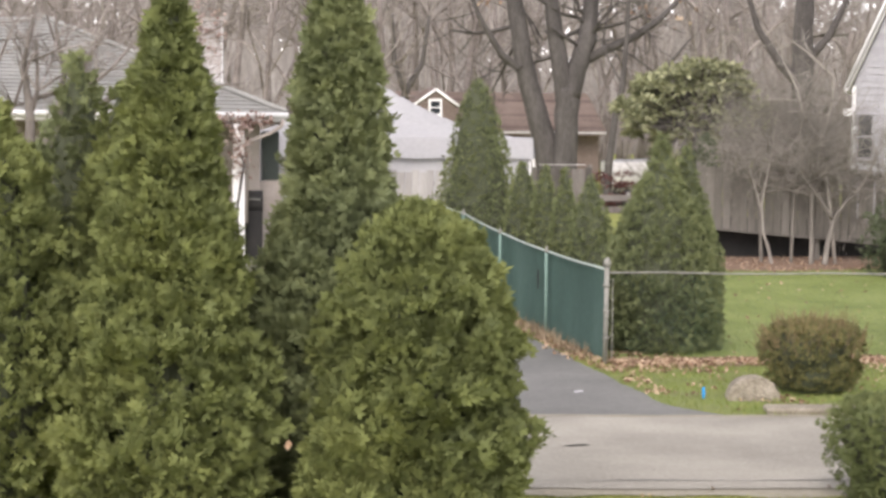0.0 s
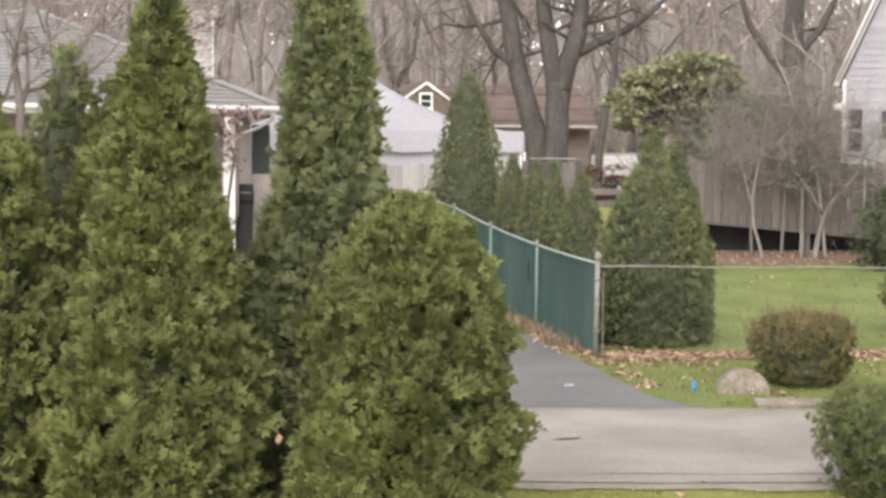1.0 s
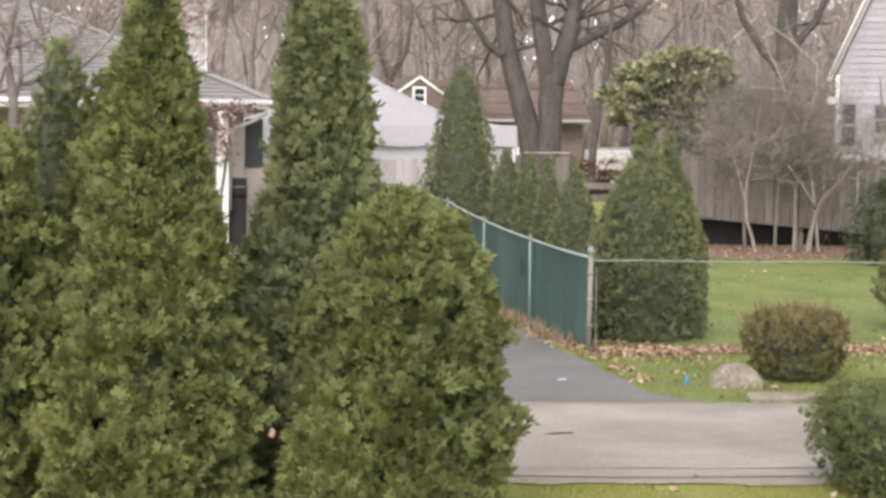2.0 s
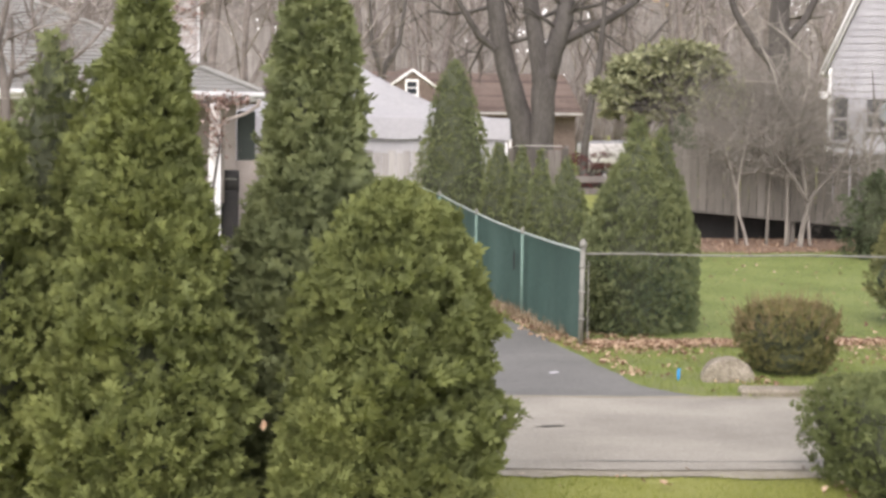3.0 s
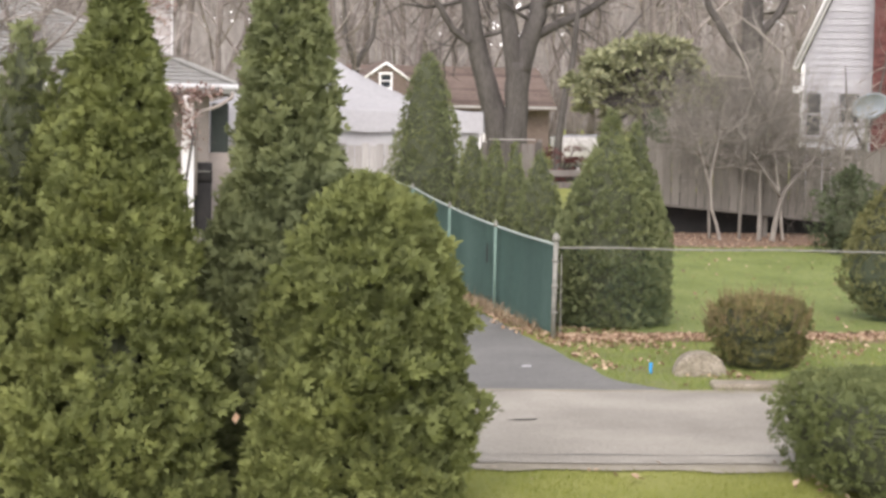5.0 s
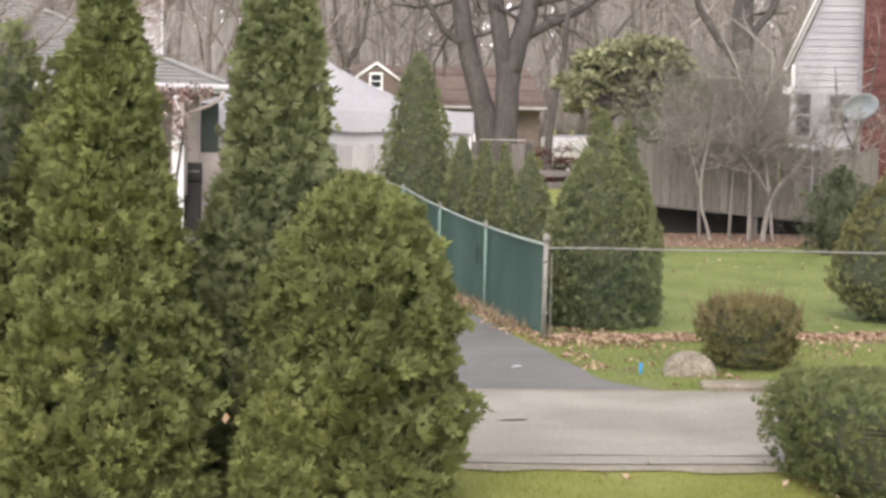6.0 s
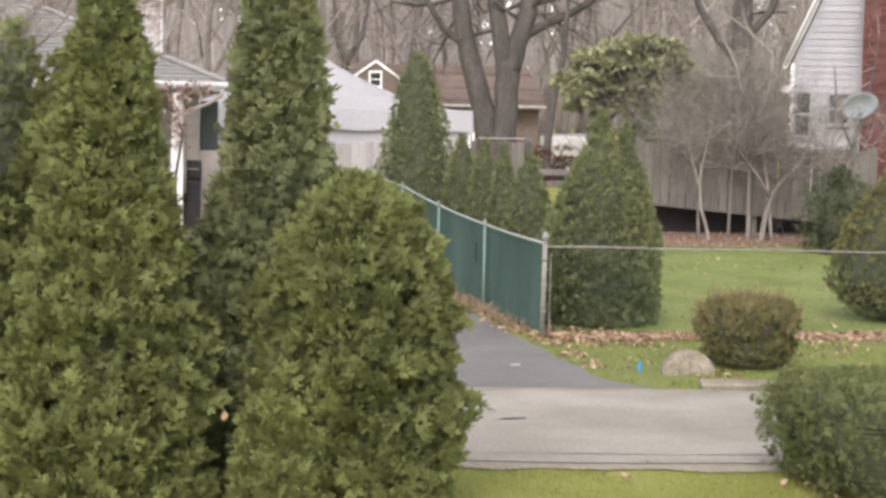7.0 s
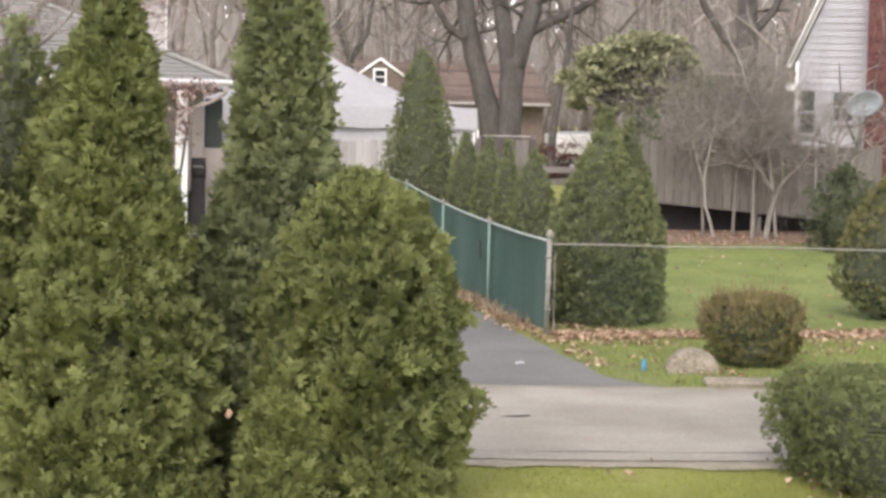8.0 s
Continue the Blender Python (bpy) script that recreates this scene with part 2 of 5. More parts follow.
# small shapes that foliage is made of: a fan of scale-leaved lobes, a broad leaf, a needle tuft, a dead leaf
def fan(lobes=5, spread=62, width=0.2):
    v, f = [(0, 0, 0)], []
    for i in range(lobes):
        a = radians(-spread + 2 * spread * i / (lobes - 1))
        ln = 1.0 - 0.28 * abs(i - (lobes - 1) / 2) / ((lobes - 1) / 2)
        dx, dy = math.sin(a), math.cos(a)
        m = 0.55 * ln
        lift = 0.1 * (-1) ** i
        j = len(v)
        v += [(dx * m - dy * width * 0.6, dy * m + dx * width * 0.6, lift), (dx * ln, dy * ln, lift - 0.12), (dx * m + dy * width * 0.6, dy * m - dx * width * 0.6, lift)]
        f += [(0, j, j + 2), (j, j + 1, j + 2)]
    return np.array(v), np.array(f)


FAN = fan(3, 36, 0.26)
NEEDLES = fan(3, 32, 0.2)
LEAF = (np.array([(0, 0, 0), (-0.28, 0.4, 0.08), (0, 0.45, 0), (0.28, 0.4, 0.08), (0, 1, -0.15)]), np.array([(0, 2, 1), (0, 3, 2), (1, 2, 4), (2, 3, 4)]))
DEAD = (np.array([(0, -0.5, 0), (-0.45, -0.1, 0.2), (-0.2, 0.1, 0.05), (0.05, 0.5, 0.12), (0.42, 0.05, 0.22), (0, -0.05, 0)]), np.array([(0, 5, 1), (1, 5, 2), (2, 5, 3), (3, 5, 4), (4, 5, 0)]))
BLADE = (np.array([(-0.06, 0, 0), (0.06, 0, 0), (0.02, 1, 0.25)]), np.array([(0, 1, 2)]))


def scatter(shape, at, axis, size, rng, flat=None, roll=1.0):
    """Copies of a small shape at the points 'at', pointing along 'axis', joined: vertices and faces. flat: the way that their faces tend to look."""
    sv, sf = shape
    n = len(at)
    a = unit(axis)
    w = rng.normal(size=(n, 3)) * roll
    if flat is not None:
        w = w + flat
    w = unit(w - a * (w * a).sum(1, keepdims=True))
    u = np.cross(a, w)
    size = np.broadcast_to(size, n)[:, None, None]
    verts = at[:, None] + size * (sv[None, :, 0:1] * u[:, None] + sv[None, :, 1:2] * a[:, None] + sv[None, :, 2:3] * w[:, None])
    faces = (np.arange(n) * len(sv))[:, None, None] + sf[None]
    return verts.reshape(-1, 3), faces.reshape(-1, sf.shape[1])


def lumps(p, scale, seed, depth=2):
    return np.array([noise.fractal(Vector(q) * scale + Vector((seed * 7.3, seed * 3.1, 0)), 1.0, 2.0, depth) for q in p])


def crown_points(profile, count, rng, seed, rough=0.2, scale=2.2, oval=(1, 1), thick=0.35, square=0):
    """Points near the skin of a lathe-like crown of lumpy outline, and the ways out of it."""
    z = np.array([q[0] for q in profile], float)
    r = np.array([q[1] for q in profile], float)
    grid = np.linspace(z[0], z[-1], 200)
    rad = np.interp(grid, z, r)
    cum = np.cumsum((rad + 0.03) * np.sqrt(1 + np.clip(np.gradient(rad, grid), -30, 30) ** 2))
    h = np.interp(rng.random(count) * cum[-1], cum, grid)
    ang = rng.random(count) * 2 * np.pi
    rr = np.interp(h, z, r)
    if square:
        rr = rr / (np.abs(np.cos(ang)) ** square + np.abs(np.sin(ang)) ** square) ** (1 / square)
    slope = np.interp(h, grid, np.gradient(rad, grid))
    skin = np.stack([np.cos(ang) * rr * oval[0], np.sin(ang) * rr * oval[1], h], 1)
    lump = 0.75 * lumps(skin, scale, seed) + 0.85 * lumps(skin, scale * 2.5, seed + 3, 1)
    f = (1 + rough * (lump - 0.28)) * (1 - thick * rng.random(count) ** 2.3)
    at = skin * np.stack([f, f, np.ones(count)], 1)
    out = unit(np.stack([np.cos(ang), np.sin(ang), -slope], 1))
    return at, out, lump


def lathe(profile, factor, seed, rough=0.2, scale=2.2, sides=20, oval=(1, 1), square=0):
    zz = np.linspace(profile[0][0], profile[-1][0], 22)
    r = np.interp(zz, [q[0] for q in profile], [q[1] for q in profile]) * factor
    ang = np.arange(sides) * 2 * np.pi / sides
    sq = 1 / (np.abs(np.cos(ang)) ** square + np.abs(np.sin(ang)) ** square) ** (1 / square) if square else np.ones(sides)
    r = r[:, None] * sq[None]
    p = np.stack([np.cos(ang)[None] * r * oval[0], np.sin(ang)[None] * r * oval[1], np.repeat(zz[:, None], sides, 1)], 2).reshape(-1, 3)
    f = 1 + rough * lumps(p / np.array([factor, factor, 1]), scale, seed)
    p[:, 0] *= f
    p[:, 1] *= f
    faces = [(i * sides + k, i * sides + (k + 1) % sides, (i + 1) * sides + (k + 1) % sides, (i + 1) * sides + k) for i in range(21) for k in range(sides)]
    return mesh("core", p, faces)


def conifer(name, label, at, profile, count, seed, mat="arbor", size=0.1, rough=0.34, scale=3.2, category="arborvitae", group="", oval=(1, 1), up=0.6, trunk=0.06, hole=None, shape=None, core=0.45, spray=0.92, square=0, per=7):
    """An upright evergreen: trunk, a solid core of inner twigs coloured dark as gap shade, and a crown of flat sprays.
    """
    rng = np.random.default_rng(seed)
    tree = tagged(new(name), label, category, group)
    tree.location = at
    top = profile[-1][0]
    part("trunk", pipe([(0, 0, -0.05), (0.01, 0, top * 0.4), (0, 0.01, top * 0.85)], [trunk, trunk * 0.7, trunk * 0.2]), M["bark"], tree)
    # solid core blocks the view through; its dark colour paints shade into the gaps
    part("inner_branch_mass", lathe(profile, core, seed, rough, scale, oval=oval, square=square), M["core"], tree, "solid core of inner twigs, gap shade painted into its colour")
    inset = [(z, max(0.01, r - size * 0.85)) for z, r in profile]
    tufts = count // per
    p, out, lump = crown_points(inset, tufts, rng, seed, rough, scale, oval, square=square)
    if hole:
        keep = np.linalg.norm(p - np.array(hole[:3]), axis=1) > hole[3]
        p, out = p[keep], out[keep]
        tufts = len(p)
    # each tuft is one flat upright spray: its sprigs fan out in a plane
    lead = unit(out * 0.7 + np.array([0, 0, up]) + rng.normal(size=(tufts, 3)) * 0.3)
    face = rng.normal(size=(tufts, 3)) * 0.5 + out * rng.uniform(0.2, 1.3, (tufts, 1)) + np.array([0, 0, 0.35])
    face = unit(face - lead * (face * lead).sum(1, keepdims=True))
    wing = np.cross(lead, face)
    big = rng.uniform(0.75, 1.35, tufts)
    count = tufts * per
    p, lead, face, wing, big = (np.repeat(q, per, 0) for q in (p, lead, face, wing, big))
    ang = rng.uniform(-0.8, 0.8, (count, 1))
    p = p + lead * (size * rng.random((count, 1)) * 0.8) + wing * (ang * size * 0.4) + rng.normal(size=(count, 3)) * size * 0.07
    axis = lead * np.cos(ang) + wing * np.sin(ang) + rng.normal(size=(count, 3)) * 0.16
    v, f = scatter(shape or FAN, p, axis, size * spray * big * (0.42 + 0.38 * rng.random(count)), rng, flat=face, roll=0.22)
    part("crown", mesh("crown", v, f), M[mat], tree)
    return tree


# ------------------------------------------------------------------ ground, road, driveway
def gz(x, y):
    """The height of the ground: level by the road, then a gentle rise."""
    t = min(max(y - 26.5, 0), 16)
    return 0.036 * t * t / (t + 1.2) if t > 0 else 0.0


def road_far(x):
    return 18.82 - 0.128 * (x - 4.37)


def road_near(x):
    return 14.97 - 0.118 * (x - 3.31)


xs = np.unique(np.concatenate([np.linspace(-8, 26, 110), np.array([-2000, -900, -400, -200, -100, -60, -35, -20, 35, 50, 75, 120, 200, 400, 900, 2000.0])]))
ys = np.unique(np.concatenate([np.linspace(-4, 60, 190), np.array([-1500, -500, -150, -50, -20, 70, 85, 110, 150, 220, 350, 700, 1500, 2500.0])]))
gv = [(x, y, gz(x, y) + (0.03 * noise.noise(Vector((x * 0.6, y * 0.6, 0))) - 0.012 if y > 23.8 else 0)) for y in ys for x in xs]
nx = len(xs)
gf = [(j * nx + i, j * nx + i + 1, (j + 1) * nx + i + 1, (j + 1) * nx + i) for j in range(len(ys) - 1) for i in range(nx - 1)]
tagged(part("ground", mesh("ground", gv, gf, True), M["grass"]), "mown green lawn rising gently beyond the road", "lawn", kind="structure")


def sheet(name, left, right, mat, lift, cuts=60):
    """A strip between two edge lines, each a function of 0..1 that gives x, y; it follows the ground."""
    v, f = [], []
    for i in range(cuts + 1):
        a, b = left(i / cuts), right(i / cuts)
        for k in range(13):
            x, y = a[0] + (b[0] - a[0]) * k / 12, a[1] + (b[1] - a[1]) * k / 12
            v.append((x, y, gz(x, y) + lift))
    for i in range(cuts):
        for k in range(12):
            f.append((i * 13 + k, i * 13 + k + 1, (i + 1) * 13 + k + 1, (i + 1) * 13 + k))
    return mesh(name, v, f, True)


def wob(a, s, amp):
    return amp * noise.fractal(Vector((a * s, s * 3.7, 0.3)), 1.0, 2.0, 3)


def rx(t):
    return -60 + 130 * t


tagged(part("road", sheet("road", lambda t: (rx(t), road_near(rx(t)) + wob(rx(t), 1.3, 0.05)), lambda t: (rx(t), road_far(rx(t)) + wob(rx(t), 1.1, 0.04)), M["asphalt"], 0.02, 500), M["asphalt"]), "pale worn grey asphalt road", "road", kind="structure")
tagged(part("road_shoulder", sheet("road_shoulder", lambda t: (rx(t), road_near(rx(t)) - 0.3 + wob(rx(t), 2.3, 0.12)), lambda t: (rx(t), road_near(rx(t)) + 0.12), M["dirt"], 0.012, 500), M["dirt"]), "sandy dirt strip beside the road", "shoulder", kind="structure")


tagged(part("road_shoulder", sheet("road_shoulder", lambda t: (rx(t), road_far(rx(t)) - 0.04 + wob(rx(t), 2.0, 0.05)), lambda t: (rx(t), road_far(rx(t)) + 0.09 + wob(rx(t), 1.6, 0.08)), M["dirt"], 0.023, 500), M["dirt"]), "thin sandy strip where the road meets the verge", "shoulder", kind="structure")
tagged(part("road_seam", sheet("road_seam", lambda t: (rx(t), road_near(rx(t)) + 0.34 + wob(rx(t), 0.8, 0.03)), lambda t: (rx(t), road_near(rx(t)) + 0.365 + wob(rx(t), 2.1, 0.05)), M["drive"], 0.024, 500), M["drive"]), "dark seam along the road's edge", "seam", kind="structure")


def drive_right(y):
    return 5.62 + (0.5 * max(0, (19.6 - y)) ** 1.5 if y < 19.6 else 0)


dy = lambda t: 18.3 + (36.6 - 18.3) * t
tagged(part("driveway", sheet("driveway", lambda t: (2.75, dy(t)), lambda t: (drive_right(dy(t)) + wob(dy(t), 1.7, 0.05), dy(t)), M["drive"], 0.016, 120), M["drive"]), "dark grey asphalt driveway beside the green fence", "driveway", kind="structure")

tagged(part("back_lawn", sheet("back_lawn", lambda t: (6.1 + 40 * t, 23.5), lambda t: (6.1 + 40 * t, 35.3), M["grass_deep"], 0.022, 200), M["grass_deep"]), "deep green mown lawn behind the wire fence", "lawn", kind="structure")
vy = lambda x: max(road_far(x) + 0.02, 19.6 - max(0.0, 2 * (x - 5.62)) ** (2 / 3))
tagged(part("verge", sheet("verge", lambda t: (5.6 + 8 * t, vy(5.6 + 8 * t) + 0.02), lambda t: (5.6 + 8 * t, 23.0), M["verge"], 0.005, 160), M["verge"]), "patchy green verge between the road and the wire fence", "verge", kind="structure")
bed = lambda t: 7.6 + 12 * t
tagged(part("leaf_bed", sheet("leaf_bed", lambda t: (bed(t), 35.0 + wob(bed(t), 0.9, 0.35)), lambda t: (bed(t), 39.6 + wob(bed(t), 0.8, 0.3)), M["mulch"], 0.03, 80), M["mulch"]), "bare brown earth under rotted leaves", "leaf bed", kind="structure")
tagged(part("leaf_bed", sheet("leaf_bed", lambda t: (6.0 + 9 * t, 22.75 + wob(t * 9, 1.4, 0.3)), lambda t: (6.0 + 9 * t, 23.75 + wob(t * 9, 1.2, 0.15)), M["mulch"], 0.008, 80), M["mulch"]), "bare brown earth along the fence", "leaf bed", kind="structure")

# ------------------------------------------------------------------ evergreens in front
GROUP_NEAR = "evergreens along the front lawn"
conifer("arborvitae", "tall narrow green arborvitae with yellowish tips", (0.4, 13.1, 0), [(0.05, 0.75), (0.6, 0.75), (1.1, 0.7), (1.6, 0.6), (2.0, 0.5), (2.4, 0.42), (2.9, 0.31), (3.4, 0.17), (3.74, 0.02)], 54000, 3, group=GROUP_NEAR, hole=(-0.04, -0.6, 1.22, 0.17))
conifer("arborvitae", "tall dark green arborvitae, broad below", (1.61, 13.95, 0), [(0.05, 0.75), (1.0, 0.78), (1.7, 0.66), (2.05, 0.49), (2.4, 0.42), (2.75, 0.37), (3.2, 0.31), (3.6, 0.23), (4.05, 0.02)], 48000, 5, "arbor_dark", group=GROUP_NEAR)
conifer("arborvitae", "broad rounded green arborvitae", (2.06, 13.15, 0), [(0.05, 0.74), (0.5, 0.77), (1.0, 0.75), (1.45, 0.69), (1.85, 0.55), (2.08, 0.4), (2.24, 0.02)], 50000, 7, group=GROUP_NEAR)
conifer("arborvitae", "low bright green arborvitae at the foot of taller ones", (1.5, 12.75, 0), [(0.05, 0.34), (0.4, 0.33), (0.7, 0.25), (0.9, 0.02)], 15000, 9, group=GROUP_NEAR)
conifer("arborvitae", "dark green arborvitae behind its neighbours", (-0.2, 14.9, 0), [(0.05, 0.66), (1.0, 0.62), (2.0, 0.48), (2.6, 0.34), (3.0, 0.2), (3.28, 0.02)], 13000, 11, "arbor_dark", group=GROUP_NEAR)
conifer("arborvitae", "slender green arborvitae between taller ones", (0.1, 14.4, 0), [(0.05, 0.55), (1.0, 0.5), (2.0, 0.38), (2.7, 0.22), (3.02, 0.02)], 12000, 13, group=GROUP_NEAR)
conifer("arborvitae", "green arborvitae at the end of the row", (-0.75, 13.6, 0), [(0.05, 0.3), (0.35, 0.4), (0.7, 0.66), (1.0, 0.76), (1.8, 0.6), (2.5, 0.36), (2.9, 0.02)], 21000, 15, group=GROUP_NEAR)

# yew hedge beside the lawn
conifer("hedge", "clipped dark green yew hedge", (6.56, 13.75, 0), [(0.05, 1.04), (0.2, 1.14), (0.45, 1.22), (0.6, 1.22), (0.7, 1.17), (0.76, 0.9), (0.78, 0.02)], 46000, 21, "yew", 0.05, 0.09, 3.4, "hedge", oval=(1, 0.92), core=0.86, per=5, square=6, shape=NEEDLES, spray=1.1)

# ------------------------------------------------------------------ beyond the road
GROUP_FAR = "evergreens behind the green fence"
conifer("arborvitae", "broad dark green arborvitae with two tips", (6.93, 24.45, 0), [(0.05, 0.66), (0.6, 0.74), (1.2, 0.72), (1.7, 0.56), (2.1, 0.33), (2.45, 0.15), (2.74, 0.02)], 25000, 31, "arbor_dark", size=0.075, core=0.7, per=5, rough=0.12, spray=0.85, group=GROUP_FAR)
conifer("arborvitae", "narrower dark green arborvitae grown into its neighbour", (7.3, 24.6, 0), [(0.05, 0.5), (0.6, 0.56), (1.2, 0.52), (1.75, 0.36), (2.2, 0.17), (2.6, 0.02)], 13000, 32, "arbor_dark", size=0.075, core=0.7, per=5, rough=0.12, spray=0.85, group=GROUP_FAR)
conifer("arborvitae", "tall pointed dark green arborvitae", (6.62, 35.5, 0.3), [(0.05, 0.82), (1.2, 0.8), (2.0, 0.62), (2.7, 0.44), (3.15, 0.26), (3.42, 0.02)], 18000, 33, "arbor_dark", size=0.075, core=0.7, per=5, rough=0.12, spray=0.85, group=GROUP_FAR)
for k, (x, y, h, w) in enumerate([(6.94, 28.2, 2.16, 0.48), (7.02, 30.2, 2.16, 0.33), (7.05, 31.8, 2.14, 0.36), (7.0, 33.3, 2.14, 0.46)]):
    conifer("arborvitae", "small young green arborvitae in a row", (x, y, gz(x, y)), [(0.05, w), (h * 0.4, w * 0.94), (h * 0.68, w * 0.68), (h * 0.86, w * 0.36), (h * 0.97, 0.02)], 7500, 41 + k, "arbor_dark", size=0.07, core=0.66, per=5, rough=0.14, spray=0.85, group=GROUP_FAR)
conifer("arborvitae", "drooping olive green arborvitae on the lawn", (11.25, 24.9, 0), [(0.03, 0.25), (0.22, 0.75), (0.6, 1.06), (1.15, 0.88), (1.7, 0.52), (2.05, 0.2), (2.15, 0.02)], 22000, 51, "arbor_olive", size=0.07, rough=0.1, spray=0.9, up=0.25, core=0.78, per=5, group=GROUP_FAR)

# ------------------------------------------------------------------ wire fence with green screen
POSTS = [(5.92, 23.24, 1.14), (5.92, 26.41, 1.16), (5.91, 29.59, 1.25), (5.93, 32.86, 1.40), (5.95, 36.04, 1.48)]
fence = tagged(new("wire_fence"), "galvanised wire fence with a green fabric screen along the driveway", "fence")


def post(x, y, z0, z1, r, parent, cap=True):
    ob = part("post", pipe([(x, y, z0 - 0.1), (x, y, z1)], r, 10), M["post"], parent, "pale green coated post")
    if cap:
        part("post_cap", pipe([(x, y, z1 - 0.01), (x, y, z1 + 0.02), (x, y, z1 + 0.05), (x, y, z1 + 0.075), (x, y, z1 + 0.085)], [r * 1.25, r * 1.3, r * 1.05, r * 0.6, r * 0.1], 10), M["galv"], parent)
    return ob


corner = part("corner_post", pipe([(5.915, 23.24, -0.1), (5.93, 23.24, 1.19)], 0.031, 12), M["galv"], fence, "weathered grey corner post")
part("cap", pipe([(5.93, 23.24, 1.18), (5.93, 23.24, 1.21), (5.93, 23.24, 1.25), (5.93, 23.24, 1.275), (5.93, 23.24, 1.285)], [0.045, 0.047, 0.038, 0.02, 0.004], 12), M["galv"], corner)
for z in (0.3, 0.62, 0.93):
    part("clamp", pipe([(5.925, 23.24, z), (5.925, 23.24, z + 0.03)], 0.043, 12), M["galv"], corner)
part("tension_bar", box((0.012, 0.006, 0.95), (6.0, 23.235, 0.55), 0.001), M["galv"], fence)
for x, y, z in POSTS[1:]:
    post(x - 0.03, y, gz(x, y), z, 0.02, fence)
rail_pts = []
for (x0, y0, z0), (x1, y1, z1) in zip(POSTS, POSTS[1:]):
    rail_pts += [(x0 + (x1 - x0) * k / 4, y0 + (y1 - y0) * k / 4, z0 + (z1 - z0) * k / 4 - 0.012 * math.sin(math.pi * k / 4)) for k in range(4)]
rail_pts.append(POSTS[-1])
part("top_rail", pipe(rail_pts, 0.016, 8), M["rail"], fence)
part("top_rail", pipe([(5.93 + 0.7 * k, 23.235, 1.1 - 0.006 * k + 0.008 * math.sin(k * 1.9)) for k in range(13)], 0.012, 8), M["galv"], fence)
post(12.3, 23.24, 0, 1.08, 0.026, fence)
rng = np.random.default_rng(5)
for n_bay, ((x0, y0, z0), (x1, y1, z1)) in enumerate(zip(POSTS, POSTS[1:])):
    v, f = [], []
    for i in range(25):
        t = i / 24
        for j in range(9):
            s = j / 8
            y = y0 + (y1 - y0) * t
            lo = gz(6, y) + 0.03 + 0.03 * noise.noise(Vector((y * 1.5, 3, 1)))
            hi = z0 + (z1 - z0) * t - 0.02
            puff = 0.03 * math.sin(math.pi * t) * math.sin(math.pi * s) + 0.012 * noise.noise(Vector((y * 3.1, s * 1.3, 7)))
            v.append((x0 + (x1 - x0) * t + 0.035 + puff, y, lo + (hi - lo) * s))
    f = [(i * 9 + j, (i + 1) * 9 + j, (i + 1) * 9 + j + 1, i * 9 + j + 1) for i in range(24) for j in range(8)]
    part("screen_panel", mesh("screen_panel", v, f, True), M["screen"], fence, "faded green woven screen")
part("tear", mesh("tear", [(5.925, 27.05, 0.62), (5.925, 27.12, 0.6), (5.925, 27.15, 0.78), (5.925, 27.1, 0.9), (5.925, 27.04, 0.86)], [(0, 1, 2, 3, 4)]), M["dark"], fence, "dark torn slit")
segs = []
for k in range(-18, 118):
    for way in (1, -1):
        xa, za, xb, zb = 6.0 + k * 0.065, 0.05, 6.0 + k * 0.065 + 1.03, 1.08
        if way < 0:
            xa, xb = xb, xa
        lo, hi = min(xa, xb), max(xa, xb)
        if hi < 6.05 or lo > 13.0 or lo < 5.95:
            continue
        segs.append((xa, 23.235 + 0.004 * way, za, xb, 23.235 + 0.004 * way, zb, 0.0008, 0.0008))
wv, wf = tubes(segs, 3)
part("wire_mesh", mesh("wire_mesh", wv, wf), M["wire"], fence, "thin green coated wire")


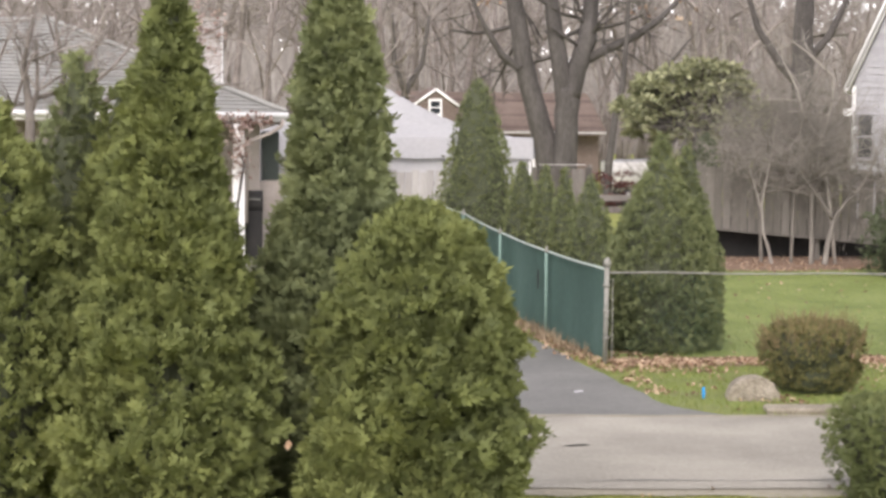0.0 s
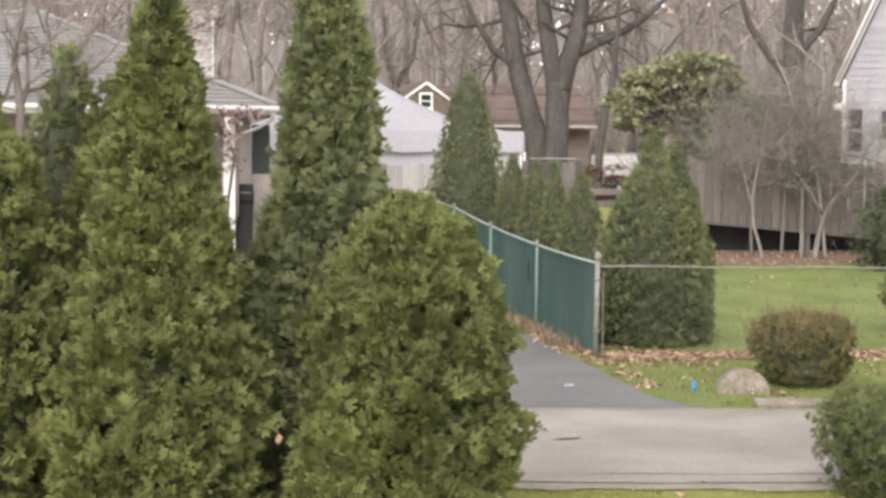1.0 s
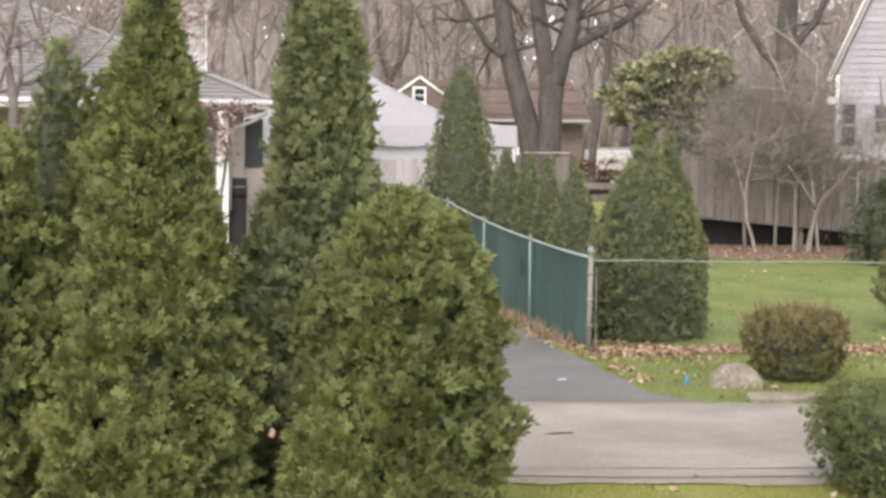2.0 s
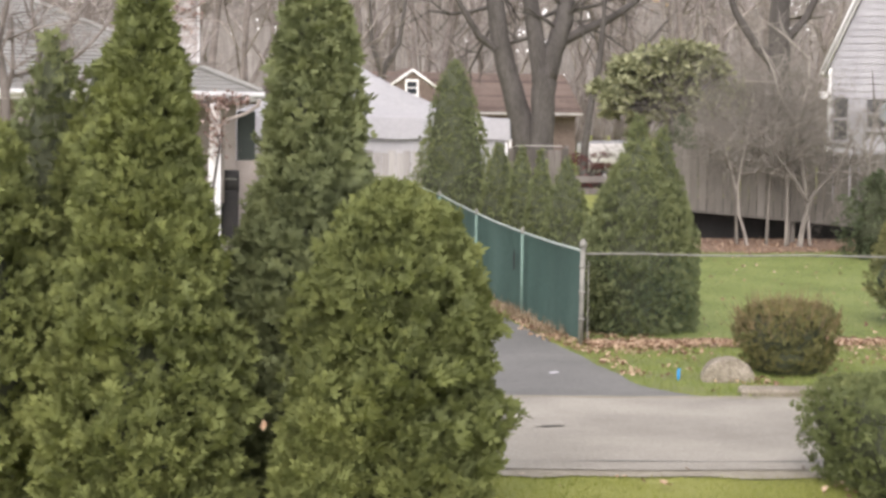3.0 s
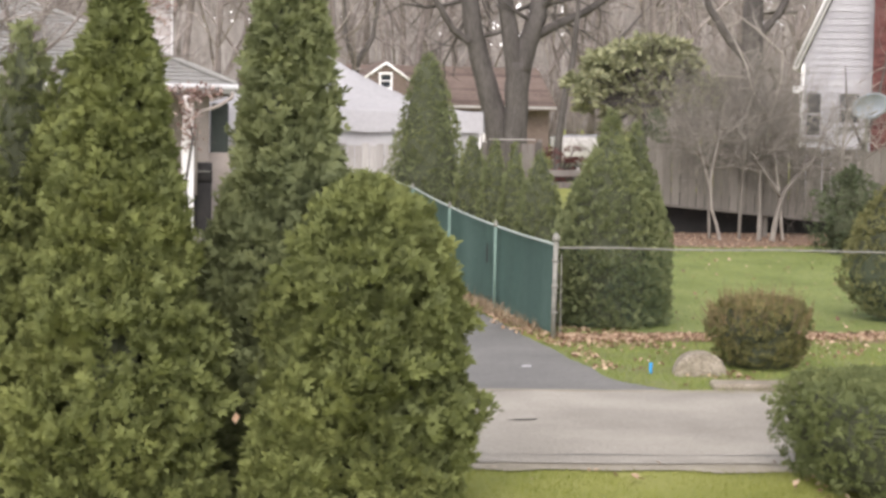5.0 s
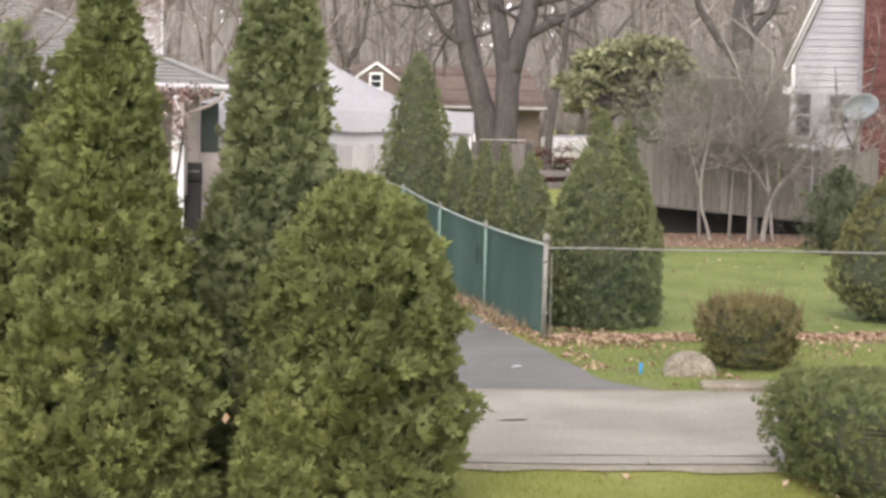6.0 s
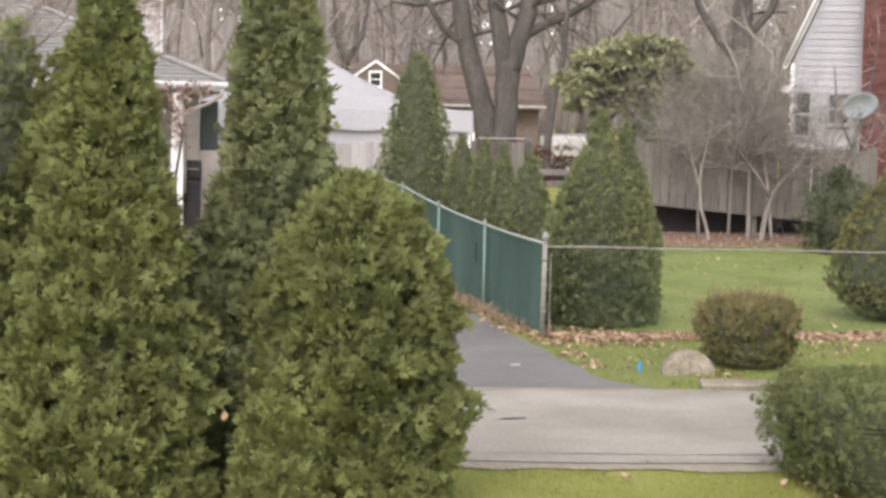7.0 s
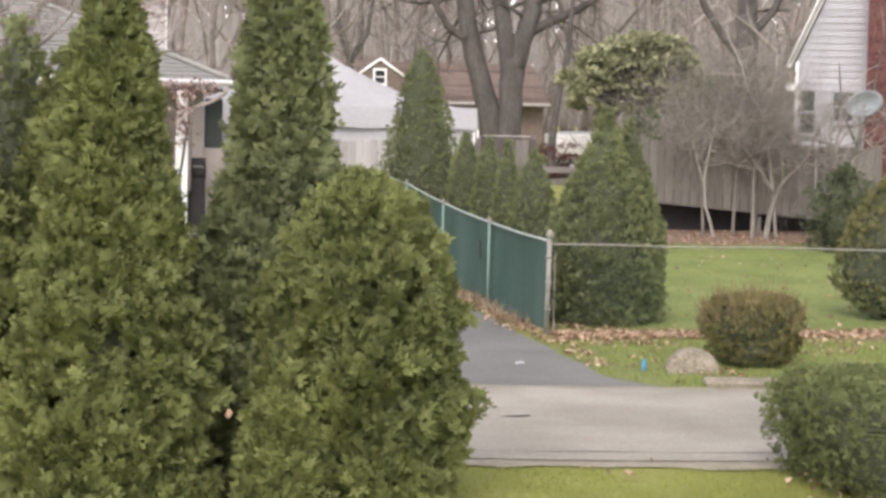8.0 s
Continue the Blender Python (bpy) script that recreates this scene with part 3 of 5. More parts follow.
# ------------------------------------------------------------------ boards
def board_fence(name, label, x0, x1, y0, y1, top, mat, width=0.145, bottom=None, seed=1):
    """Upright boards side by side with two rails behind; each board is a piece."""
    rng = np.random.default_rng(seed)
    ob = tagged(new(name), label, "fence")
    ln = math.hypot(x1 - x0, y1 - y0)
    n = int(ln / width)
    meshes = []
    for k in range(4):
        bm = box((width * 0.955, 0.02, 1.0), (0, 0, 0.5), 0.004)
        for vtx in bm.verts:
            if vtx.co.z > 0.9 and abs(vtx.co.x) > width * 0.4:
                vtx.co.z -= 0.012
        me = bpy.data.meshes.new("board")
        bm.to_mesh(me)
        bm.free()
        me.materials.append(M[mat])
        meshes.append(me)
    turn = math.atan2(y1 - y0, x1 - x0)
    for i in range(n):
        t = (i + 0.5) / n
        x, y = x0 + (x1 - x0) * t, y0 + (y1 - y0) * t
        zb = bottom(t) if bottom else gz(x, y) + 0.02
        b = part("board", meshes[i % 4], M[mat], ob, loc=(x, y + rng.uniform(-0.006, 0.006), zb))
        b.scale = (1, 1, top(t) - zb + rng.uniform(-0.03, 0.02))
        b.rotation_euler = (0, radians(rng.uniform(-0.8, 0.8)), turn)
    for z in (0.3, 0.85):
        pts = []
        for t in (0, 1):
            zb = bottom(t) if bottom else gz(x0, y0)
            pts.append((x0 + (x1 - x0) * t, y0 + (y1 - y0) * t + 0.045, zb + (top(t) - zb) * z))
        part("rail", pipe(pts, 0.035, 4), M[mat], ob)
    for t in (0.01, 0.5, 0.99):
        x, y = x0 + (x1 - x0) * t, y0 + (y1 - y0) * t + 0.1
        part("post", box((0.09, 0.09, top(t) + 0.05), (x, y, (top(t) + 0.05) / 2), 0.006), M[mat], ob)
    return ob


board_fence("board_fence", "weathered grey stockade fence across the end of the driveway", 2.9, 6.7, 37.15, 37.15, lambda t: 2.06, "board")
board_fence("board_fence", "old brown board fence behind young evergreens", 8.3, 10.15, 41.6, 41.2, lambda t: 2.06, "board_brown", seed=3)
brail = tagged(part("plank", box((1.0, 0.12, 0.022), (0, 0, 0), 0.004), M["board"], loc=(9.55, 41.38, 2.1)), "pale plank laid along the top of the board fence", "plank")
deck = board_fence("board_fence", "raised grey-brown board wall above a dark hollow", 11.25, 15.9, 37.15, 36.4, lambda t: 2.2 - 0.12 * t, "board_grey", 0.16, lambda t: 1.0 - 0.4 * t, 5)
part("beam", pipe([(11.25, 37.1, 0.98), (15.9, 36.35, 0.58)], 0.03, 4), M["board_grey"], deck)
# added flat panel: the shade under the raised wall, put in as near-black
part("foundation", prism([(11.2, 0.1), (15.9, 0.1), (15.9, 1.0), (11.2, 1.2)], 0.2), M["dark"], deck, "near-black panel standing in for the shade under the wall", (0, 37.5, 0))



# ------------------------------------------------------------------ canopy tent
def canopy(cx, cy, hx, hy, z_edge, z_peak):
    ob = tagged(new("party_tent"), "white peaked party tent behind the board fence", "tent")
    ob.location = (cx, cy, 0)
    v, f, n = [], [], 24
    for j in range(n + 1):
        for i in range(n + 1):
            a, b = 2 * i / n - 1, 2 * j / n - 1
            s = max(abs(a), abs(b))
            shift = -0.3 * (1 - s)
            crease = 0.05 * abs(abs(a) - abs(b)) * s
            v.append((a * hx + shift, b * hy, z_edge + (z_peak - z_edge) * (1 - s) ** 1.75 - crease + 0.012 * noise.noise(Vector((a * 6, b * 6, 1)))))
    f = [(j * (n + 1) + i, j * (n + 1) + i + 1, (j + 1) * (n + 1) + i + 1, (j + 1) * (n + 1) + i) for j in range(n) for i in range(n)]
    part("roof_fabric", mesh("roof_fabric", v, f, True), M["tent"], ob)
    for a, b, c, d in ((-1, -1, 1, -1), (1, -1, 1, 1), (1, 1, -1, 1), (-1, 1, -1, -1)):
        v, m = [], 60
        for i in range(m + 1):
            t = i / m
            x, y = (a + (c - a) * t) * hx * 1.004, (b + (d - b) * t) * hy * 1.004
            fold = 0.012 * math.sin(t * 37) + 0.01 * math.sin(t * 91)
            nx_, ny_ = (0, b) if b == d else (a, 0)
            for k, (z, o) in enumerate(((0.015, 0), (-0.2, 0.5), (-0.43 + 0.03 * abs(math.sin(t * m * 0.26)), 1))):
                v.append((x + nx_ * fold * o + (0.05 * nx_ * o), y + ny_ * fold * o + (0.05 * ny_ * o), z_edge + z))
        f = [(i * 3 + k, i * 3 + k + 1, (i + 1) * 3 + k + 1, (i + 1) * 3 + k) for i in range(m) for k in range(2)]
        part("valance", mesh("valance", v, f, True), M["tent"], ob)
    for a in (-1, 1):
        for b in (-1, 1):
            part("leg", pipe([(a * hx * 0.985, b * hy * 0.985, 0.2), (a * hx * 0.985, b * hy * 0.985, z_edge)], 0.03, 8), M["white"], ob)
    part("finial", pipe([(-0.3, 0, z_peak - 0.05), (-0.3, 0, z_peak + 0.04), (-0.3, 0, z_peak + 0.07)], [0.05, 0.04, 0.01], 8), M["tent"], ob)
    part("front_wall", mesh("front_wall", [(-hx * 0.98, -hy * 0.97, 1.3), (hx * 0.98, -hy * 0.97, 1.3), (hx * 0.98, -hy * 0.97, z_edge), (-hx * 0.98, -hy * 0.97, z_edge)], [(0, 1, 2, 3)]), M["tent"], ob)
    part("rear_wall", mesh("rear_wall", [(-hx, hy * 0.96, 0.4), (hx, hy * 0.96, 0.4), (hx, hy * 0.96, z_edge), (-hx, hy * 0.96, z_edge)], [(0, 1, 2, 3)]), M["tent"], ob)


canopy(5.55, 41.4, 2.9, 2.1, 2.66, 4.02)


# ------------------------------------------------------------------ houses
def window(parent, x, y, z, w, h, sashes=2, frame_w=0.09, trim="white"):
    """A window on a wall that faces the road: casing, sill, sash bars and panes."""
    win = part("window", box((w + 2 * frame_w, 0.02, h + 2 * frame_w), (x, y + 0.015, z), 0.004), M[trim], parent)
    for dx in (-1, 1):
        part("casing", box((frame_w, 0.06, h + 2 * frame_w), (x + dx * (w + frame_w) / 2, y - 0.02, z), 0.006), M[trim], win)
    for dz in (-1, 1):
        part("casing", box((w, 0.06, frame_w), (x, y - 0.02, z + dz * (h + frame_w) / 2), 0.006), M[trim], win)
    part("sill", box((w + 2.6 * frame_w, 0.12, 0.04), (x, y - 0.05, z - h / 2 - frame_w - 0.02), 0.006), M[trim], win)
    for k in range(sashes):
        zc = z - h / 2 + h * (k + 0.5) / sashes
        part("pane", box((w, 0.008, h / sashes - 0.04), (x, y - 0.002, zc)), glass, win)
    for k in range(1, sashes):
        part("sash_bar", box((w, 0.03, 0.05), (x, y - 0.012, z - h / 2 + h * k / sashes), 0.004), M[trim], win)
    return win


def shingle_plane(parent, a, b, c, d, mat, rows, name="roof_slope"):
    """A roof slope a-b (eave) to d-c (top) laid in overlapping courses, each lifted at its butt edge."""
    a, b, c, d = map(Vector, (a, b, c, d))
    nrm = (b - a).cross(d - a).normalized()
    slope = part(name, mesh(name, [tuple(q) for q in (a, b, c, d)], [(0, 1, 2, 3)]), M[mat], parent)
    for r in range(rows):
        t0, t1 = r / rows, min(1, (r + 1.05) / rows)
        v = [a.lerp(d, t0) + nrm * 0.035, b.lerp(c, t0) + nrm * 0.035, b.lerp(c, t1) + nrm * 0.008, a.lerp(d, t1) + nrm * 0.008, a.lerp(d, t0) + nrm * 0.005, b.lerp(c, t0) + nrm * 0.005]
        part("shingle_course", mesh("shingle_course", [tuple(q) for q in v], [(0, 1, 2, 3), (4, 5, 1, 0)]), M[mat], slope)
    return slope


# low house with a hip roof and a porch
ranch = tagged(new("ranch_house"), "low beige house with a grey hip roof and porch", "house")
EAVE, RX, RY = 3.05, 3.02, 34.2
front, ridge_l, ridge_r, back = -10.0, (-6.0, 38.5, 4.85), (-1.25, 38.5, 4.85), 42.8
shingle_plane(ranch, (front, RY, EAVE), (RX, RY, EAVE), ridge_r, ridge_l, "shingle", 26)
shingle_plane(ranch, (RX, RY, EAVE), (RX, back, EAVE), ridge_r, ridge_r, "shingle", 26)
shingle_plane(ranch, (RX, back, EAVE), (front, back, EAVE), ridge_l, ridge_r, "shingle", 26)
shingle_plane(ranch, (front, back, EAVE), (front, RY, EAVE), ridge_l, ridge_l, "shingle", 26)
hv = [(RX + 0.02, RY - 0.02, EAVE + 0.05)] + [tuple(Vector((RX, RY, EAVE)).lerp(Vector(ridge_r), k / 8) + Vector((0.01, -0.01, 0.06))) for k in range(1, 9)]
part("hip_cap", pipe(hv, 0.05, 6), M["shingle"], ranch)
part("gutter", pipe([(front, RY - 0.06, EAVE - 0.02), (RX + 0.06, RY - 0.06, EAVE - 0.02)], 0.05, 8), M["white"], ranch, "white gutter")
part("fascia", box((RX - front, 0.03, 0.1), ((RX + front) / 2, RY + 0.02, EAVE - 0.08), 0.004), M["white"], ranch)
part("fascia", box((0.03, back - RY, 0.16), (RX + 0.0, (RY + back) / 2, EAVE - 0.1), 0.004), M["white"], ranch)
part("soffit", box((RX - front - 0.04, back - RY - 0.1, 0.03), ((RX + front) / 2 - 0.01, (RY + back) / 2 + 0.2, EAVE - 0.15)), M["beige"], ranch)
part("wall", box((12.0, 0.2, 2.7), (-3.45, 35.6, 1.55)), M["beige"], ranch, "beige stucco wall")
part("wall", box((0.2, 7.0, 2.7), (2.45, 39.25, 1.55)), M["beige"], ranch, "beige stucco wall")
part("gable_end", box((0.36, 0.1, 1.75), (2.46, 34.75, 2.05), 0.01), M["beige"], ranch, "beige porch panel")
part("gable_end", box((0.38, 0.1, 1.2), (2.83, 34.86, 1.3), 0.01), M["beige"], ranch, "beige porch panel")
part("doorway", box((0.3, 0.1, 0.85), (2.83, 34.85, 2.33), 0.01), M["screen_door"], ranch, "dark green screened opening")
part("porch_floor", box((12.4, 1.5, 0.6), (-3.1, 34.75, 0.25), 0.02), M["mortar"], ranch)
pp = part("porch_post", box((0.2, 0.2, 1.95), (2.22, 33.9, 1.15), 0.012), M["white"], ranch, "white square porch post")
part("stone_pier", box((0.17, 0.17, 0.75), (2.22, 33.9, 2.5), 0.02), M["brick_pale"], ranch, "pier grown with vine")
part("downspout", pipe([(2.98, 34.1, 2.95), (2.96, 34.05, 2.85), (2.75, 33.98, 2.72), (2.45, 33.95, 2.6), (2.36, 33.93, 2.5), (2.35, 33.92, 1.2)], 0.035, 6), M["beige"], ranch)
chim = part("chimney", box((0.5, 0.6, 2.8), (1.81, 36.7, 3.33), 0.01), M["mortar"], ranch, "whitewashed brick chimney")
cv, cf = [], []
rng = np.random.default_rng(3)
for r in range(21):
    for k in range(3):
        x0 = 1.56 + (k - 0.5 * (r % 2)) * 0.225
        x1, xa = min(x0 + 0.213, 2.055), max(x0, 1.565)
        if x1 - xa < 0.03:
            continue
        z = 3.1 + r * 0.078
        o = rng.uniform(0.008, 0.02)
        i = len(cv)
        cv += [(xa, 36.39 - o, z), (x1, 36.39 - o, z), (x1, 36.39 - o, z + 0.067), (xa, 36.39 - o, z + 0.067), (xa, 36.4, z), (x1, 36.4, z), (x1, 36.4, z + 0.067), (xa, 36.4, z + 0.067)]
        cf += [(i, i + 1, i + 2, i + 3), (i, i + 4, i + 5, i + 1), (i + 2, i + 6, i + 7, i + 3), (i + 1, i + 5, i + 6, i + 2), (i, i + 3, i + 7, i + 4)]
part("brickwork", mesh("brickwork", cv, cf), material("painted_brick", [(0.36, 0.3, 0.27), (0.47, 0.44, 0.42), (0.56, 0.54, 0.53)], 5, 0.9, 0.3, 18, island=0.2), chim)
part("corner_flashing", box((0.05, 0.5, 2.7), (2.08, 36.7, 3.45), 0.005), M["white"], chim)
part("cap_slab", box((0.64, 0.72, 0.08), (1.81, 36.7, 4.76), 0.01), M["mortar"], chim)

grill = tagged(new("grill"), "black covered barbecue grill on the porch", "grill")
grill.location = (2.5, 34.25, 0.55)
part("cart", box((0.28, 0.4, 0.85), (0, 0, 0.43), 0.02), M["dark"], grill)
part("lid", pipe([(-0.15, 0, 1.0), (0.15, 0, 1.0)], 0.2, 12), M["dark"], grill)
part("handle", pipe([(-0.1, -0.21, 1.05), (0.1, -0.21, 1.05)], 0.012, 6), M["galv"], grill)

# vine along the gutter
rng = np.random.default_rng(9)
n = 280
vx = rng.uniform(1.0, 2.8, n)
vp = np.stack([vx, np.full(n, 34.03) + rng.normal(0, 0.05, n), 2.93 + rng.normal(0, 0.07, n)], 1)
vp2 = np.stack([2.22 + rng.normal(0, 0.1, 160), np.full(160, 33.78) + rng.normal(0, 0.04, 160), rng.uniform(1.95, 2.95, 160)], 1)
vp3 = np.stack([rng.uniform(1.3, 2.15, 150), np.full(150, 36.3) + rng.normal(0, 0.04, 150), 4.5 + 0.35 * np.abs(rng.normal(size=150)) - 0.5 * rng.random(150) ** 2], 1)
vv, vf = scatter(DEAD, np.concatenate([vp, vp2, vp3]), rng.normal(size=(n + 310, 3)), 0.085, rng)
vine = tagged(new("vine"), "withered russet vine hanging from the white gutter", "vine")
part("leaves", mesh("leaves", vv, vf), material("russet_vine_leaf", [(0.16, 0.095, 0.078), (0.29, 0.205, 0.175), (0.42, 0.34, 0.3)], 8, 0.85, 0, 20, island=0.5), vine)
part("stem", pipe([(2.28, 33.78, 0.3), (2.18, 33.78, 1.4), (2.3, 33.78, 2.2), (2.1, 33.95, 2.9), (1.3, 34.0, 2.95)], 0.02, 6), M["bark"], vine)

# brown house on the next street
bh = tagged(new("brown_house"), "low brown house with a white-trimmed gable on the next street", "house")
bh.location = (-0.4, 0, 0)
part("wall", box((13.5, 0.25, 2.6), (17.0, 93.6, 1.5)), M["brown"], bh)
part("wall", box((0.25, 7, 2.6), (23.4, 97, 1.5)), M["brown"], bh)
shingle_plane(bh, (10.2, 92.6, 2.86), (23.9, 92.6, 2.86), (23.9, 96.6, 4.75), (10.2, 96.6, 4.75), "shingle_brown", 16)
shingle_plane(bh, (23.9, 100.6, 2.86), (10.2, 100.6, 2.86), (10.2, 96.6, 4.75), (23.9, 96.6, 4.75), "shingle_brown", 16)
part("fascia", box((13.7, 0.05, 0.12), (17.05, 92.55, 2.8), 0.01), M["board"], bh)
part("soffit", box((13.6, 1.0, 0.05), (17.05, 93.1, 2.68)), M["brown"], bh)
gable = part("dormer", prism([(14.65, 2.9), (16.6, 2.9), (16.6, 4.05), (15.62, 4.72), (14.65, 4.05)], 3.0), M["brown"], bh, "small brown gable with white trim", (0, 92.4, 0))
for sx, x_a, x_b in ((-1, 14.42, 15.62), (1, 16.82, 15.62)):
    part("rake_board", pipe([(x_a, -0.06, 3.93), (x_b, -0.06, 4.78)], 0.085, 4), M["white"], gable)
    part("dormer_roof", prism([(x_a, 3.95), (x_b, 4.8), (x_b, 4.88), (x_a, 4.03)], 3.2), M["shingle_brown"], gable, loc=(0, -0.1, 0))
window(bh, 15.6, 92.38, 3.93, 0.46, 0.62)
for x in (13.2, 19.6, 21.2):
    window(bh, x, 93.45, 1.75, 0.8, 1.2)
part("door", box((0.95, 0.06, 2.1), (22.4, 93.45, 1.25), 0.01), M["brown"], bh, "plain brown front door")
for x in (20.4,):
    part("porch_post", box((0.1, 0.1, 2.5), (x, 92.7, 1.45), 0.01), M["white"], bh)

# white house with a red chimney
wh = tagged(new("white_house"), "white clapboard house with a red brick chimney", "house")
wh.matrix_basis = Matrix.Translation((19.05, 49.2, 0)) @ Matrix.Rotation(radians(-23), 4, "Z") @ Matrix.Translation((-19.05, -49.2, 0))
WY = 49.2
outline = [(19.05, 0.2), (26.0, 0.2), (26.0, 4.1), (24.4, 7.7), (22.5, 8.9), (20.65, 7.7), (19.05, 4.1)]
part("wall", prism(outline, 8.0), M["siding"], wh, loc=(0, WY, 0))
v, f = [], []
z = 0.5
while z < 8.6:
    def edge(zz):
        return 19.03 if zz < 4.1 else (19.03 + (zz - 4.1) * 1.6 / 3.6 if zz < 7.7 else 20.65 + (zz - 7.7) * 1.55)
    i = len(v)
    x0, x1, xr = edge(z), edge(z + 0.175), 24.0
    v += [(x0, WY - 0.034, z), (xr, WY - 0.034, z), (xr, WY - 0.008, z + 0.175), (x1, WY - 0.008, z + 0.175), (x0, WY - 0.006, z), (xr, WY - 0.006, z)]
    f += [(i, i + 1, i + 2, i + 3), (i + 4, i + 5, i + 1, i)]
    z += 0.175
part("clapboard_face", mesh("clapboard_face", v, f), material("clapboard", [(0.285, 0.285, 0.298), (0.345, 0.345, 0.36), (0.4, 0.4, 0.414)], 1.0, 0.6, 0.1, 20, island=0.25), wh)["kind"] = "stuff"
part("corner_board", box((0.1, 0.06, 3.9), (19.04, WY - 0.04, 2.1), 0.008), M["white"], wh)
part("rake_board", pipe([(18.86, WY - 0.12, 3.98), (20.55, WY - 0.12, 7.78)], 0.11, 4), M["white"], wh)
part("roof_slope", prism([(18.8, 3.95), (20.55, 7.85), (20.62, 7.75), (18.95, 4.0)], 8.4), M["shingle"], wh, loc=(0, WY - 0.2, 0))
part("eave_return", box((0.26, 0.4, 0.2), (18.92, WY - 0.1, 3.36), 0.02), M["white"], wh)
window(wh, 19.34, WY - 0.075, 2.75, 0.34, 1.1, frame_w=0.05, trim="siding")
window(wh, 20.25, WY - 0.075, 2.9, 0.5, 0.75, frame_w=0.05, trim="siding")
part("gutter", pipe([(18.85, WY - 0.2, 3.95), (18.85, WY + 8, 3.95)], 0.07, 8), M["white"], wh)
ch = part("chimney", box((1.6, 0.9, 9.6), (21.6, WY - 0.4, 4.9), 0.01), material("red_dusted_mortar", [(0.11, 0.06, 0.054), (0.15, 0.085, 0.077)], 4, 0.95, 0.2, 30), wh, "red brick chimney")
cv, cf = [], []
for r in range(96):
    for k in range(8):
        x0 = 20.8 + (k - 0.5 * (r % 2)) * 0.215
        xa, xb = max(x0, 20.805), min(x0 + 0.205, 22.39)
        if xb - xa < 0.03:
            continue
        z = 0.5 + r * 0.076
        i = len(cv)
        yy = WY - 0.86 - rng.uniform(0, 0.006)
        cv += [(xa, yy, z), (xb, yy, z), (xb, yy, z + 0.066), (xa, yy, z + 0.066), (xa, yy + 0.02, z), (xb, yy + 0.02, z), (xb, yy + 0.02, z + 0.066), (xa, yy + 0.02, z + 0.066)]
        cf += [(i, i + 1, i + 2, i + 3), (i, i + 4, i + 5, i + 1), (i + 2, i + 6, i + 7, i + 3)]
part("brickwork", mesh("brickwork", cv, cf), material("red_chimney_brick", [(0.075, 0.03, 0.028), (0.108, 0.043, 0.039), (0.14, 0.06, 0.055)], 3, 0.9, 0.2, 25, island=0.5), ch)["kind"] = "stuff"

dish = tagged(new("satellite_dish"), "large pale grey satellite dish on a pole", "satellite dish")
dish.location = (18.4, 43.35, 0.5)
v, f = [(0, 0.12, 0)], []
for r in range(1, 6):
    for k in range(24):
        a = k * math.pi / 12
        v.append((0.46 * r / 5 * math.cos(a), 0.12 * (1 - (r / 5) ** 2), 0.3 * r / 5 * math.sin(a)))
f = [(0, 1 + k, 1 + (k + 1) % 24) for k in range(24)] + [(1 + 24 * r + k, 1 + 24 * (r + 1) + k, 1 + 24 * (r + 1) + (k + 1) % 24, 1 + 24 * r + (k + 1) % 24) for r in range(4) for k in range(24)]
refl = part("reflector", mesh("reflector", v, f, True), M["dish"], dish)
refl.location, refl.rotation_euler = (0, -0.1, 2.46), (radians(14), radians(-12), 0)
sol = refl.modifiers.new("thickness", "SOLIDIFY")
sol.thickness = 0.02
part("pole", pipe([(0, 0.1, -0.05), (0, 0.1, 2.35), (0, 0.02, 2.46)], 0.035, 8), M["galv"], dish)
part("arm", pipe([(0.0, -0.05, 2.25), (0.0, -0.5, 2.36)], 0.015, 6), M["galv"], dish)

# boat seen between the trees
boat = tagged(new("boat"), "small white boat on a trailer behind the yards", "boat")
boat.location, boat.scale = (16.12, 60.2, 0.45), (0.76, 0.95, 1.08)
v, f, n = [], [], 12
for i in range(n + 1):
    t = i / n
    w = 0.75 * (1 - max(0, (t - 0.45) / 0.55) ** 2.2)
    keel = 0.62 + 0.68 * max(0, (t - 0.35) / 0.65) ** 1.5
    x = -1.1 + 2.5 * t
    top = 1.34 + 0.05 * t
    v += [(x, -w, top), (x, -w * 0.98, keel + 0.05 * (1 - t)), (x, 0, keel), (x, w * 0.98, keel + 0.05 * (1 - t)), (x, w, top)]
for i in range(n):
    for k in range(4):
        f.append((i * 5 + k, i * 5 + k + 1, (i + 1) * 5 + k + 1, (i + 1) * 5 + k))
f.append((4, 3, 2, 1, 0))
part("hull", mesh("hull", v, f, True), M["hull"], boat)
part("deck_cover", mesh("deck_cover", [q for i in range(n + 1) for q in ((v[i * 5][0], v[i * 5][1], v[i * 5][2] + 0.01), (v[i * 5][0], 0, v[i * 5][2] + 0.06), (v[i * 5][0], v[i * 5 + 4][1], v[i * 5][2] + 0.01))], [(i * 3 + k, i * 3 + k + 1, i * 3 + k + 4, i * 3 + k + 3) for i in range(n) for k in range(2)], True), M["tent"], boat)
tr = part("trailer", pipe([(-1.2, 0, 0.5), (1.0, 0, 0.52), (1.8, 0, 0.45)], 0.05, 6), M["galv"], boat)
